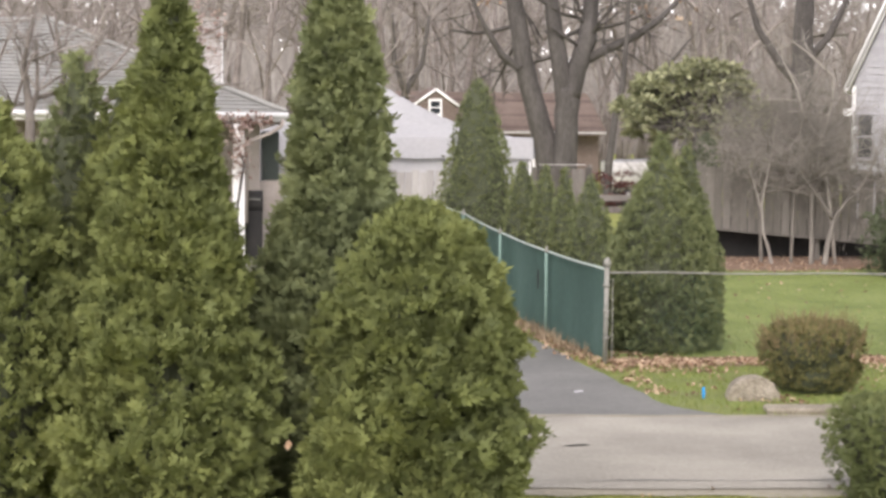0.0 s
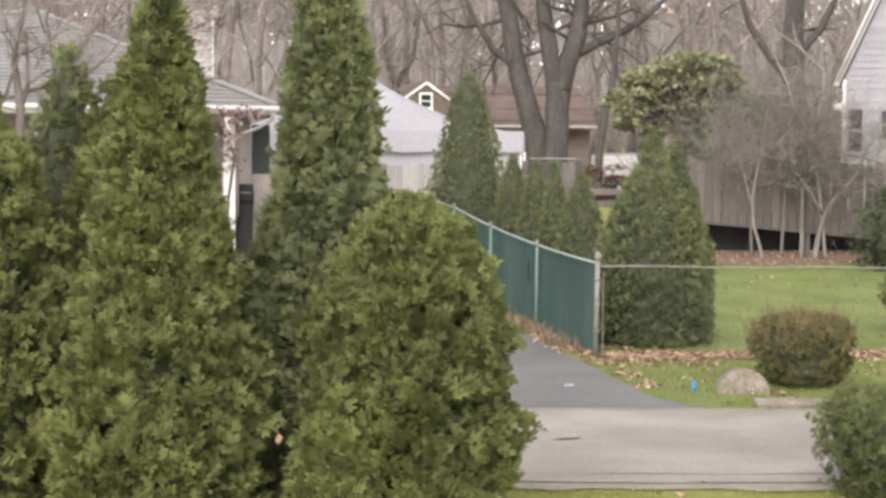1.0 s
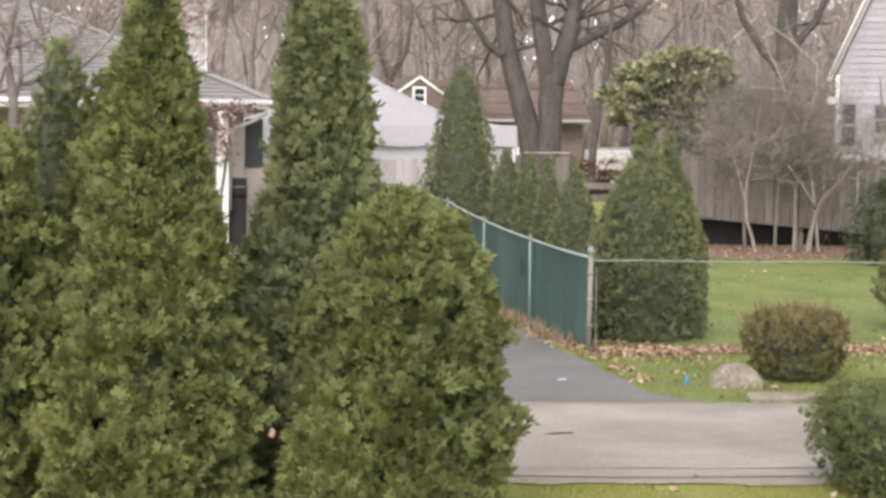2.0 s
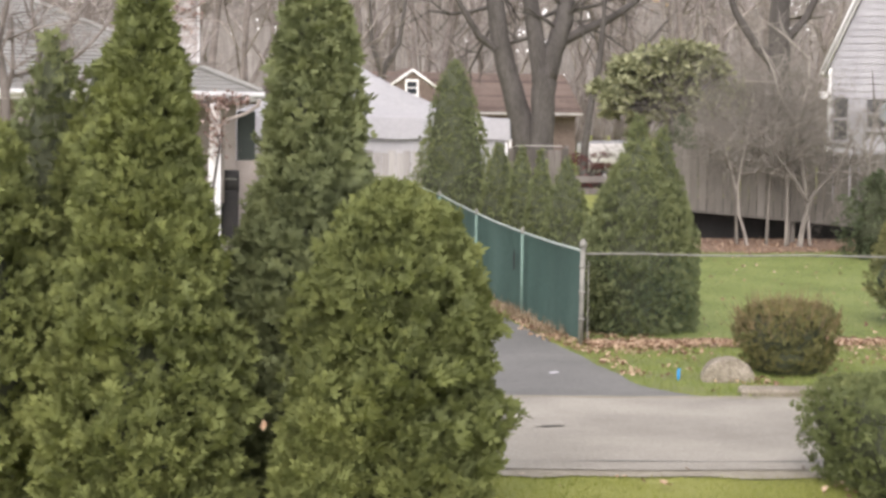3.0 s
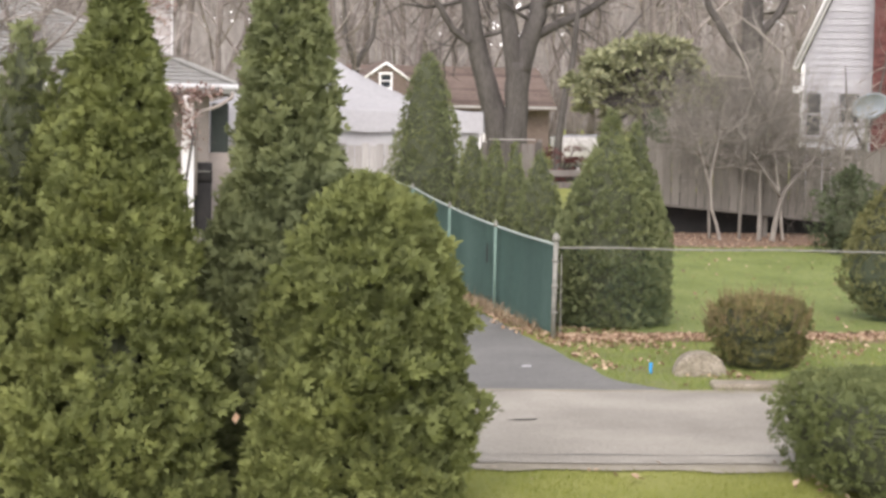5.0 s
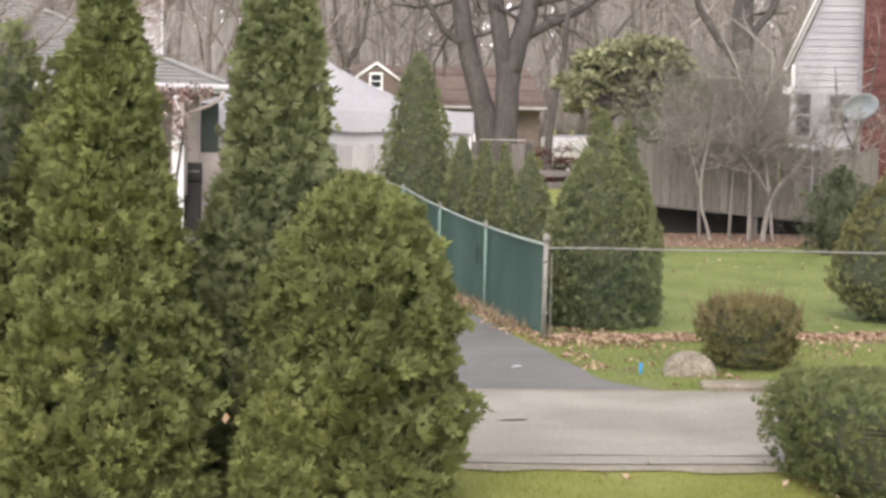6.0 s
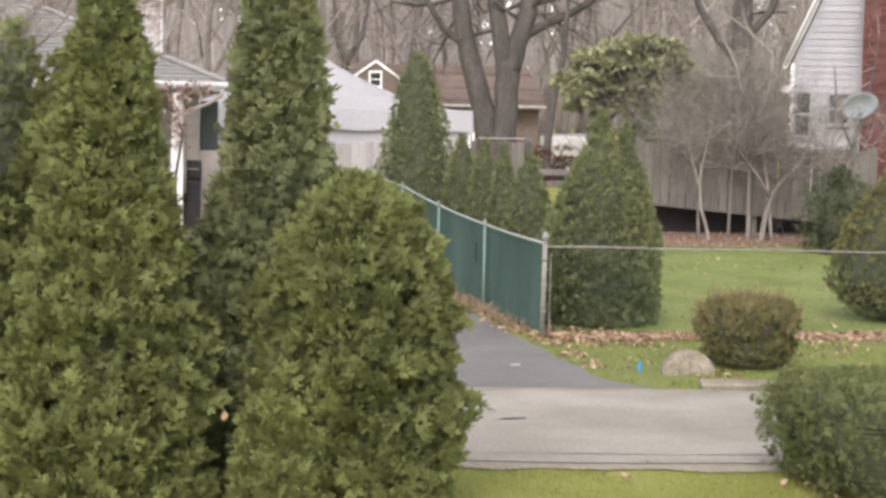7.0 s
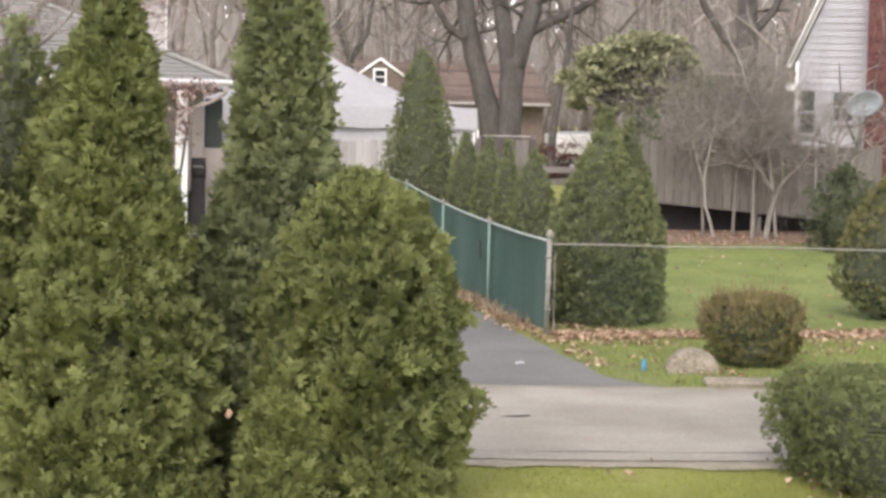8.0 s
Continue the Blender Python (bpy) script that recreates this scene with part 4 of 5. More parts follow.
for s in (-1, 1):
    part("wheel", pipe([(-0.4, s * 0.7 - 0.08, 0.28), (-0.4, s * 0.7 + 0.08, 0.28)], 0.28, 16), M["dark"], tr)
    part("bunk", box((1.6, 0.08, 0.3), (-0.3, s * 0.35, 0.66), 0.01), M["board"], tr)


# ------------------------------------------------------------------ bare trees
def grow(rng, start, way, length, radius, level, out, twigs, bend=0.25, split=(4, 7), droop=0.0):
    """One limb and all that grows from it, as rows for tubes()."""
    steps = 5 if level < 2 else 3
    p, d, r = np.array(start, float), np.array(way, float), radius
    marks = []
    for i in range(steps):
        d = d + rng.normal(size=3) * bend * 0.5 + np.array([0, 0, 0.06 - droop])
        d /= np.linalg.norm(d)
        q = p + d * length / steps
        r2 = r * (0.86 if level < 2 else 0.78)
        (out if r > 0.02 else twigs).append((*p, *q, r, r2))
        marks.append((q, d.copy(), r2))
        p, r = q, r2
    if level >= 4 or length < 0.25:
        return
    for _ in range(rng.integers(*split)):
        q, d0, rr = marks[rng.integers(1 if level < 1 else 0, steps)]
        side = rng.normal(size=3)
        side -= d0 * side.dot(d0)
        side /= np.linalg.norm(side) + 1e-6
        w = d0 * 0.75 + side * rng.uniform(0.5, 1.0)
        grow(rng, q, w / np.linalg.norm(w), length * rng.uniform(0.5, 0.72), rr * rng.uniform(0.45, 0.65), level + 1, out, twigs, bend, split, droop)


def limb_tree(name, label, at, limbs, seed, mat="bark", twig_mat="twig", split=(3, 5), sides=8, group="", sub=2.2, sub_r=0.4, category="bare tree", clear=0.0, fat=1.0):
    """A bare tree from a few main limbs, each a line of (x, y, z, radius), with side branches grown on them."""
    rng = np.random.default_rng(seed)
    ob = tagged(new(name), label, category, group)
    ob.location = at
    out, twigs = [], []
    for k, line in enumerate(limbs):
        fine = []
        for a, b in zip(line, line[1:]):
            fine += [tuple(np.array(a) + (np.array(b) - np.array(a)) * t) for t in (0, 0.33, 0.66)]
        fine.append(line[-1])
        fine = [(p[0] + 0.04 * p[3] * rng.normal(), p[1], p[2], p[3] * fat) for p in fine]
        part("trunk" if k == 0 else "limb", pipe([p[:3] for p in fine], [p[3] for p in fine], sides), M[mat], ob)
        for a in fine[3:]:
            if a[2] > clear and rng.random() < 0.75:
                w = rng.normal(size=3) + np.array([0, 0, 0.5])
                grow(rng, a[:3], w / np.linalg.norm(w), sub * rng.uniform(0.6, 1.2), a[3] * sub_r, 2, out, twigs, 0.3, split)
    v, f = tubes(out + twigs, 4)
    part("branchwork", mesh("branchwork", v, f), M[twig_mat], ob)["kind"] = "stuff"
    return ob


def wild_tree(name, label, h, r, seed, mat="twig", split=(4, 7), group="bare woods", stems=1, lean=0.1, category="bare tree"):
    rng = np.random.default_rng(seed)
    ob = tagged(new(name), label, category, group)
    out, twigs = [], []
    for _ in range(stems):
        w = np.array([rng.normal() * lean, rng.normal() * lean, 1.0])
        own = []
        grow(rng, (rng.normal() * 0.05 * stems, rng.normal() * 0.05 * stems, -0.1), w / np.linalg.norm(w), h * 0.62, r, 0, own, twigs, 0.22, split)
        part("trunk", pipe([own[0][:3]] + [q[3:6] for q in own[:5]], [own[0][6]] + [q[7] for q in own[:5]], 6), M[mat], ob)
        out += own[5:]
    for kind, rows, sides in (("limbwork", out, 4), ("twig_mass", twigs, 3)):
        if rows:
            v, f = tubes(rows, sides)
            part(kind, mesh(kind, v, f), M[mat], ob)["kind"] = "stuff"
    return ob


# double-stemmed oak
OAK = (13.57, 58.56, 0.5)
oak = limb_tree("oak_tree", "large bare oak with a split grey trunk", OAK, [
    [(0.0, 0, -0.2, 0.5), (0.02, 0, 1.2, 0.4), (0.05, 0, 2.4, 0.36), (0.06, 0, 3.2, 0.38), (0.06, 0, 3.6, 0.34)],
    [(0.0, 0, 3.3, 0.3), (-0.14, 0, 4.2, 0.27), (-0.34, 0.1, 5.5, 0.24), (-0.5, 0.3, 7.2, 0.2), (-0.4, 0.5, 9.5, 0.12)],
    [(0.12, 0, 3.3, 0.34), (0.34, 0, 4.2, 0.31), (0.66, 0, 5.1, 0.29), (0.75, 0.1, 5.7, 0.25), (0.9, 0.2, 7.8, 0.2), (1.0, 0.4, 10, 0.12)],
    [(0.5, 0, 4.4, 0.17), (1.1, -0.1, 4.72, 0.14), (2.0, -0.2, 5.15, 0.12), (2.7, -0.2, 5.6, 0.1), (3.6, 0, 6.4, 0.06)],
    [(-0.2, 0.3, -0.2, 0.5), (-0.28, 0.3, 1.0, 0.42), (-0.7, 0.3, 2.6, 0.34), (-0.95, 0.3, 3.4, 0.31), (-1.22, 0.3, 4.5, 0.29), (-1.38, 0.3, 5.5, 0.27), (-1.6, 0.5, 7.0, 0.22), (-1.9, 0.6, 9.5, 0.12)],
    [(-1.1, 0.3, 4.0, 0.12), (-1.9, 0.2, 4.6, 0.1), (-2.5, 0.1, 5.5, 0.08), (-3.0, 0.1, 6.6, 0.05)],
], 61, twig_mat="bark", sub=2.0, sub_r=0.28, clear=4.6)
rng = np.random.default_rng(66)
n = 46
lp = np.array([(2.2, -0.3, 6.0), (0.9, -0.4, 6.6), (3.6, -0.2, 5.9), (-2.3, 0, 6.3)])[rng.integers(0, 4, n)] + rng.normal(size=(n, 3)) * 0.22
lv, lf = scatter(DEAD, lp, rng.normal(size=(n, 3)), 0.16, rng)
part("clinging_leaf_mass", mesh("clinging_leaf_mass", lv, lf), M["leaf"], oak, "last russet leaves")["kind"] = "stuff"
limb_tree("young_tree", "slender bare grey tree leaning past the oak", (14.5, 57.0, 0.5), [
    [(0, 0, -0.1, 0.14), (0.05, 0, 1.4, 0.12), (0.2, 0, 2.6, 0.1), (0.42, 0, 3.7, 0.09), (0.55, 0, 5.2, 0.07), (0.6, 0, 7.5, 0.03)],
    [(0.24, 0, 2.9, 0.07), (0.9, 0, 3.5, 0.06), (1.7, 0, 4.2, 0.05), (2.5, 0, 5.1, 0.03)]], 63, twig_mat="bark", sub=1.2, sub_r=0.35, clear=3.6)
limb_tree("young_tree", "bare forked tree behind the tent", (11.9, 80.0, 0.5), [
    [(0, 0, -0.1, 0.2), (0.0, 0, 3.6, 0.17), (0.1, 0, 4.0, 0.15), (0.7, 0, 5.0, 0.1), (1.0, 0, 7.0, 0.06)],
    [(0.05, 0, 3.9, 0.12), (-0.4, 0, 5.0, 0.09), (-0.5, 0, 7.0, 0.05)]], 65, sub=1.8, sub_r=0.35)

limb_tree("oak_tree", "thick-trunked bare tree behind the brush", (20.6, 57.2, 0.5), [
    [(0, 0, -0.2, 0.48), (0.03, 0, 1.6, 0.4), (-0.05, 0, 3.4, 0.36), (-0.1, 0, 5.2, 0.32), (0.0, 0, 7.5, 0.26), (0.1, 0, 10.0, 0.15)],
    [(-0.05, 0, 3.6, 0.16), (-0.8, 0, 4.4, 0.13), (-1.5, 0, 5.4, 0.1), (-2.0, 0, 7.0, 0.05)],
    [(-0.08, 0, 4.4, 0.16), (0.7, 0, 5.2, 0.12), (1.3, 0, 6.4, 0.09), (1.6, 0, 8.0, 0.04)]], 64, twig_mat="brush", sub=1.8, sub_r=0.3, clear=3.0)

# thin trees at the back of the lawn
limb_tree("sapling", "thin pale-barked sapling at the lawn's edge", (12.4, 36.2, 0.33), [
    [(0.06, 0, -0.1, 0.037), (-0.02, 0, 0.25, 0.031), (-0.14, 0, 0.6, 0.028), (-0.18, 0, 1.1, 0.025), (-0.12, 0, 1.5, 0.022), (0.0, 0, 2.1, 0.015), (0.1, 0, 2.9, 0.009)],
    [(-0.17, 0, 0.95, 0.022), (-0.3, 0, 1.4, 0.019), (-0.42, 0.1, 1.9, 0.012), (-0.7, 0.1, 2.3, 0.007)]], 67, "bark_pale", "brush", sub=1.1, sub_r=0.8, split=(7, 10), clear=1.35)
limb_tree("sapling", "thin grey sapling at the lawn's edge", (13.15, 36.05, 0.32), [
    [(0, 0, -0.1, 0.037), (0.01, 0, 0.7, 0.031), (0.0, 0, 1.4, 0.028), (-0.2, 0, 2.0, 0.022), (-0.3, 0, 3.0, 0.012)],
    [(0.0, 0, 1.2, 0.019), (0.25, 0, 1.8, 0.015), (0.3, 0, 2.6, 0.009)]], 69, "brush", "brush", sub=1.1, sub_r=0.8, split=(7, 10), clear=1.35)
limb_tree("sapling", "crooked forked grey tree at the lawn's edge", (13.42, 35.95, 0.32), [
    [(-0.05, 0, -0.1, 0.062), (0.03, 0, 0.4, 0.053), (0.14, 0, 0.85, 0.046), (0.35, 0, 1.15, 0.037), (0.7, 0, 1.5, 0.028), (1.0, 0, 2.1, 0.019)],
    [(0.12, 0, 0.85, 0.037), (-0.15, 0, 1.25, 0.031), (-0.5, 0, 1.7, 0.025), (-0.6, 0, 2.4, 0.019), (-0.4, 0, 3.2, 0.012)],
    [(-0.55, 0, 1.9, 0.022), (-0.2, 0, 2.6, 0.019), (0.05, 0, 3.2, 0.015), (-0.1, 0, 3.9, 0.009)]], 71, "brush", "brush", sub=1.0, sub_r=0.8, split=(7, 10), clear=1.2)
limb_tree("sapling", "bare grey tree in front of the white house", (18.6, 44.6, 0.5), [
    [(0, 0, -0.1, 0.062), (0.2, 0, 1.4, 0.050), (0.5, 0, 2.4, 0.037), (0.7, 0, 3.4, 0.025), (0.8, 0, 4.2, 0.012)],
    [(0.2, 0, 1.5, 0.031), (-0.2, 0, 2.3, 0.025), (-0.3, 0, 3.4, 0.012)],
    [(0.4, 0, 2.1, 0.031), (1.2, 0, 2.7, 0.025), (1.5, 0, 3.6, 0.012)]], 73, "bark", "bark_pale", sub=0.9, sub_r=0.4, split=(3, 5))
limb_tree("small_tree", "bare many-stemmed tree in front of the ranch house", (-1.15, 31.0, 0.14), [
    [(-0.1, 0, -0.1, 0.1), (-0.05, 0, 0.9, 0.08), (0.0, 0, 1.7, 0.06), (0.25, 0, 2.6, 0.04), (0.5, 0, 3.4, 0.028), (0.95, 0, 4.3, 0.008)],
    [(0.0, 0, 1.6, 0.04), (0.02, 0, 2.8, 0.032), (-0.05, 0, 3.6, 0.02), (0.1, 0, 4.6, 0.008)],
    [(0.02, 0, 1.8, 0.04), (0.35, 0, 2.5, 0.034), (0.8, 0, 3.0, 0.026), (1.3, 0, 3.5, 0.016), (1.7, 0, 4.0, 0.006)],
    [(0.2, 0, 2.3, 0.032), (0.8, 0, 2.75, 0.028), (1.5, 0, 3.05, 0.022), (2.0, 0, 3.3, 0.014), (2.4, 0, 3.35, 0.006)],
    [(-0.03, 0, 1.5, 0.035), (-0.35, 0, 2.6, 0.028), (-0.45, 0, 3.6, 0.018), (-0.3, 0, 4.6, 0.008)],
    [(0.3, 0, 2.7, 0.026), (0.4, 0, 3.5, 0.02), (0.3, 0, 4.2, 0.012), (0.5, 0, 4.9, 0.005)]], 75, "bark_mid", "twig", sub=1.25, sub_r=0.6, clear=1.9, split=(5, 8), fat=1.6).scale = (1.35, 1, 1)
limb_tree("sapling", "dead pale-barked crooked branches above the brush", (13.42, 36.0, 0.32), [
    [(0.25, 0.1, -0.1, 0.035), (0.1, 0.1, 1.2, 0.03), (-0.1, 0.05, 2.3, 0.026), (0.09, 0, 3.1, 0.024), (0.09, 0, 3.56, 0.022), (-0.42, 0, 4.0, 0.018), (-0.88, 0, 4.3, 0.008)],
    [(-0.1, 0.05, 2.3, 0.024), (-0.5, 0, 2.9, 0.022), (-0.61, 0, 3.3, 0.02), (-0.8, 0, 3.66, 0.015), (-0.95, 0, 3.95, 0.006)],
    [(-0.6, 0, 3.1, 0.014), (-1.0, 0, 3.12, 0.012), (-1.3, 0, 3.1, 0.005)]], 77, "bark_pale", "bark_pale", sub=0.5, sub_r=0.5, split=(2, 4), clear=2.8)

# wide low crowns of fine twigs on a few clean stems
def dome_tree(label, at, stems, seed, reach, low, high):
    """A small bare tree: each stem opens above head height into limbs that arch outward."""
    rng = np.random.default_rng(seed)
    limbs = []
    for sx, sy in stems:
        limbs.append([(sx, sy, -0.1, 0.035), (sx * 1.1, sy, low * 0.5, 0.03), (sx * 1.3 + rng.normal(0, 0.05), sy, low, 0.026), (sx * 1.5, sy, (low + high) / 2, 0.018)])
        for _ in range(6):
            a = rng.uniform(-1, 1) * reach
            rise = rng.uniform(0.5, 1.0) * (high - low) * (1 - 0.35 * abs(a) / reach)
            dy = rng.normal(0, 0.25)
            x0 = sx * 1.3
            limbs.append([(x0, sy, low, 0.02), (x0 + a * 0.35, sy + dy * 0.5, low + rise * 0.55, 0.016), (x0 + a * 0.75, sy + dy, low + rise * 0.95, 0.011), (x0 + a, sy + dy, low + rise * 0.9, 0.006)])
    return limb_tree("small_tree", label, at, limbs, seed, "brush", "brush", split=(6, 9), sides=6, sub=0.9, sub_r=1.0, clear=low * 0.95)


dome_tree("low bare tree with a wide tangled twiggy crown", (12.55, 36.3, 0.33), [(-0.25, 0.1), (0.3, 0)], 201, 1.0, 1.35, 2.9)
dome_tree("low bare tangled tree beside the raised board wall", (13.4, 36.2, 0.33), [(-0.15, 0)], 203, 1.0, 1.3, 2.8)
dome_tree("bare tangled small tree near the white house", (14.7, 35.8, 0.32), [(0.0, 0)], 205, 0.9, 1.2, 2.3)

# brush behind the lawn and woods beyond
rng = np.random.default_rng(17)
brush = [wild_tree("brush", "tangled bare grey brush behind the lawn", 3.6, 0.045, 80 + k, "brush", (4, 6), "bare brush", 3, 0.3, "brush") for k in range(3)]
spots = [(14.2, 43.4), (14.4, 41.8), (13.4, 43.9), (14.6, 44.9), (13.2, 41.2), (15.4, 42.4), (15.6, 44.2), (14.9, 40.9), (13.9, 41.4)]
for k, (x, y) in enumerate(spots):
    m = pose(x, y, gz(x, y), 0, 0, rng.uniform(0, 360)) @ Matrix.Scale(rng.uniform(0.85, 1.3), 4)
    if k < 3:
        brush[k].matrix_basis = m
    else:
        b = copy_thing(brush[k % 3], m)
        b.scale = (1, 1, rng.uniform(0.9, 1.25))
woods = [wild_tree("woodland_tree", "tall bare grey-brown woodland tree", 17, 0.26, 100 + k, "twig", (3, 6)) for k in range(6)]
k = 0
for row, (y, step) in enumerate([(104, 4.0), (113, 3.6), (123, 3.4), (135, 3.4), (150, 3.6)]):
    x = -0.09 * y + rng.uniform(-3, 0)
    while x < 0.47 * y:
        m = pose(x, y + rng.uniform(-3, 3), 0.5, 0, 0, rng.uniform(0, 360))
        s = rng.uniform(0.75, 1.15)
        if k < 6:
            ob = woods[k]
            ob.matrix_basis = m
        else:
            ob = copy_thing(woods[k % 6], m)
        ob.scale = (s, s, s)
        k += 1
        x += step * rng.uniform(0.6, 1.4)
under = [wild_tree("thicket", "dense bare thicket under the woods", 6.0, 0.08, 120 + k, "twig", (3, 5), "bare thicket", 3, 0.3, "thicket") for k in range(3)]
k = 0
for y, step in ((101, 2.6), (109, 3.0), (119, 3.6)):
    x = -0.09 * y
    while x < 0.47 * y:
        m = pose(x, y + rng.uniform(-2, 2), 0.5, 0, 0, rng.uniform(0, 360))
        if k < 3:
            ob = under[k]
            ob.matrix_basis = m
        else:
            ob = copy_thing(under[k % 3], m)
        s = rng.uniform(0.7, 1.2)
        ob.scale = (s, s, s)
        k += 1
        x += step * rng.uniform(0.6, 1.4)
mids = [wild_tree("woodland_tree", "slender bare twiggy tree behind the yards", 12, 0.13, 140 + k, "twig", (3, 6)) for k in range(4)]
for k, (x, y) in enumerate([(2.2, 84), (4.6, 78), (6.6, 88), (8.6, 74), (-0.6, 76), (10.4, 103), (19.0, 103), (24.6, 84), (26.6, 76), (29.0, 88), (22.6, 102), (31.5, 80), (27.4, 66), (23.4, 72)]):
    m = pose(x, y, 0.5, 0, 0, 77 * k)
    if k < 4:
        ob = mids[k]
        ob.matrix_basis = m
    else:
        ob = copy_thing(mids[k % 4], m)
    sz = rng.uniform(0.8, 1.15)
    ob.scale = (sz, sz, sz)
# far woods: a ragged sheet with the sky showing through small gaps that widen with height
bx, bz = np.linspace(-25, 112, 620), np.linspace(-1, 25, 104)
bv = [(x, 215, z) for z in bz for x in bx]
bf = []
for j in range(len(bz) - 1):
    for i in range(len(bx) - 1):
        g = noise.fractal(Vector((bx[i] * 1.5, bz[j] * 0.9, 4.0)), 0.7, 2.0, 4)
        clump = noise.noise(Vector((bx[i] * 0.07, bz[j] * 0.09, 9.0)))
        if g > 1.34 - 0.05 * max(0, bz[j] - 2.0) - 0.85 * clump:
            continue
        q = j * len(bx) + i
        bf.append((q, q + 1, q + 1 + len(bx), q + len(bx)))
tagged(part("backdrop", mesh("backdrop", bv, bf), M["backdrop"]), "hazy brown woods in the distance", "woods", kind="structure")


# ------------------------------------------------------------------ broad evergreens and shrubs
def clump_tree(name, label, at, clumps, leaves, size, mat, seed, trunk, category="tree", group=""):
    """An evergreen of separate leaf clumps (x, y, z, radius) on a bent trunk."""
    rng = np.random.default_rng(seed)
    ob = tagged(new(name), label, category, group)
    ob.location = at
    part("trunk", pipe([p[:3] for p in trunk], [p[3] for p in trunk], 8), M["bark"], ob)
    segs = []
    ps, ax = [], []
    mid = trunk[-1]
    for x, y, z, r in clumps:
        segs.append((*mid[:3], x, y, z, 0.035, 0.012))
        d = unit(rng.normal(size=(leaves, 3)))
        d[:, 2] = np.abs(d[:, 2]) * 0.9 - 0.15
        p = np.array([x, y, z]) + d * np.array([r, r, r * 0.55]) * (0.55 + 0.5 * rng.random((leaves, 1)))
        ps.append(p)
        ax.append(d + np.array([0, 0, -0.15]) + rng.normal(size=(leaves, 3)) * 0.4)
    v, f = tubes(segs, 5)
    part("branchwork", mesh("branchwork", v, f), M["bark"], ob)["kind"] = "stuff"
    p, a = np.concatenate(ps), np.concatenate(ax)
    v, f = scatter(LEAF, p, a, size * (0.7 + 0.6 * rng.random(len(p))), rng, flat=np.array([0, 0, 1.0]))
    part("crown", mesh("crown", v, f), M[mat], ob)
    return ob


rng = np.random.default_rng(23)
cl = []
for k in range(150):
    a = rng.uniform(-1.45, 1.55)
    top = 3.82 - 0.6 * abs((a - 0.2) / 1.45) ** 2.2 - (0.3 if a > 1.0 else 0)
    low = 1.75 + 0.6 * rng.random() + (0.35 if a < -0.9 else 0)
    cl.append((a, rng.uniform(-0.9, 0.6), low + (top - low) * rng.random() ** 0.75 + rng.normal(0, 0.07), rng.uniform(0.17, 0.32)))
clump_tree("magnolia", "spreading yellow-green broadleaf evergreen tree", (12.62, 42.5, 0.45), cl, 62, 0.165, "rhodo", 25, [(0.3, 0, -0.1, 0.12), (0.35, 0, 1.2, 0.1), (0.2, 0, 2.0, 0.08), (0.1, -0.1, 2.5, 0.05)], "evergreen tree")
conifer("pine_shrub", "dark green spreading pine at the lawn's edge", (14.1, 33.9, 0.2), [(0.1, 0.5), (0.4, 0.78), (0.8, 0.8), (1.2, 0.6), (1.5, 0.3), (1.62, 0.02)], 12000, 53, "pine", 0.075, 0.8, 2.4, "shrub", up=0.05, core=0.4, shape=NEEDLES, per=7)
conifer("dark_evergreen", "dark evergreen shrub under the spreading tree", (12.15, 39.6, 0.4), [(0.1, 0.45), (0.8, 0.55), (1.5, 0.5), (2.1, 0.35), (2.35, 0.02)], 5000, 55, "pine", 0.09, 0.5, 2.2, "shrub", core=0.5, shape=NEEDLES)
rng = np.random.default_rng(29)
cl = [(rng.uniform(-0.7, 0.7), rng.uniform(-0.3, 0.3), rng.uniform(0.3, 0.95), 0.25) for k in range(26)]
clump_tree("barberry_shrub", "burgundy leaved shrub behind the evergreens", (11.15, 44.2, 0.48), [(x, y, z * 1.1 + 0.3, r) for x, y, z, r in cl], 140, 0.055, "burgundy", 31, [(0, 0, -0.05, 0.04), (0, 0, 0.5, 0.02)], "shrub")

bush = conifer("box_shrub", "clipped bronze-tipped shrub beside the rock", (7.5, 20.45, 0), [(0.03, 0.44), (0.15, 0.52), (0.4, 0.6), (0.56, 0.61), (0.65, 0.56), (0.71, 0.38), (0.74, 0.02)], 11000, 57, "box", 0.06, 0.22, 4.0, "shrub", core=0.7, up=1.2, per=5)
rng = np.random.default_rng(33)
n = 420
a, r = rng.random(n) * 6.283, 0.58 * np.sqrt(rng.random(n))
base = np.stack([r * np.cos(a), r * np.sin(a), 0.62 + 0.1 * rng.random(n) - 0.2 * (r / 0.58) ** 4], 1)
tip = base + np.stack([0.08 * np.cos(a) * r / 0.58 + rng.normal(0, 0.04, n), rng.normal(0, 0.04, n), rng.uniform(0.06, 0.2, n) + 0.14 * rng.random(n) ** 4], 1)
v, f = tubes(np.concatenate([base, tip, np.full((n, 1), 0.006), np.full((n, 1), 0.002)], 1), 3)
part("shoot_mass", mesh("shoot_mass", v, f), M["shoot"], bush, "thin orange-brown shoots")["kind"] = "stuff"

# ------------------------------------------------------------------ rock, kerb stone, marker
arc = [(0.27 * math.cos(k * math.pi / 18), 0.26 * math.sin(k * math.pi / 18) ** 0.85) for k in range(19)]
bm = prism(arc, 0.3)
bmesh.ops.bevel(bm, geom=[e for e in bm.edges if e.calc_length() < 0.2 and abs(e.verts[0].co.y - e.verts[1].co.y) < 0.01], offset=0.025, segments=2, affect="EDGES")
bmesh.ops.triangulate(bm, faces=bm.faces[:])
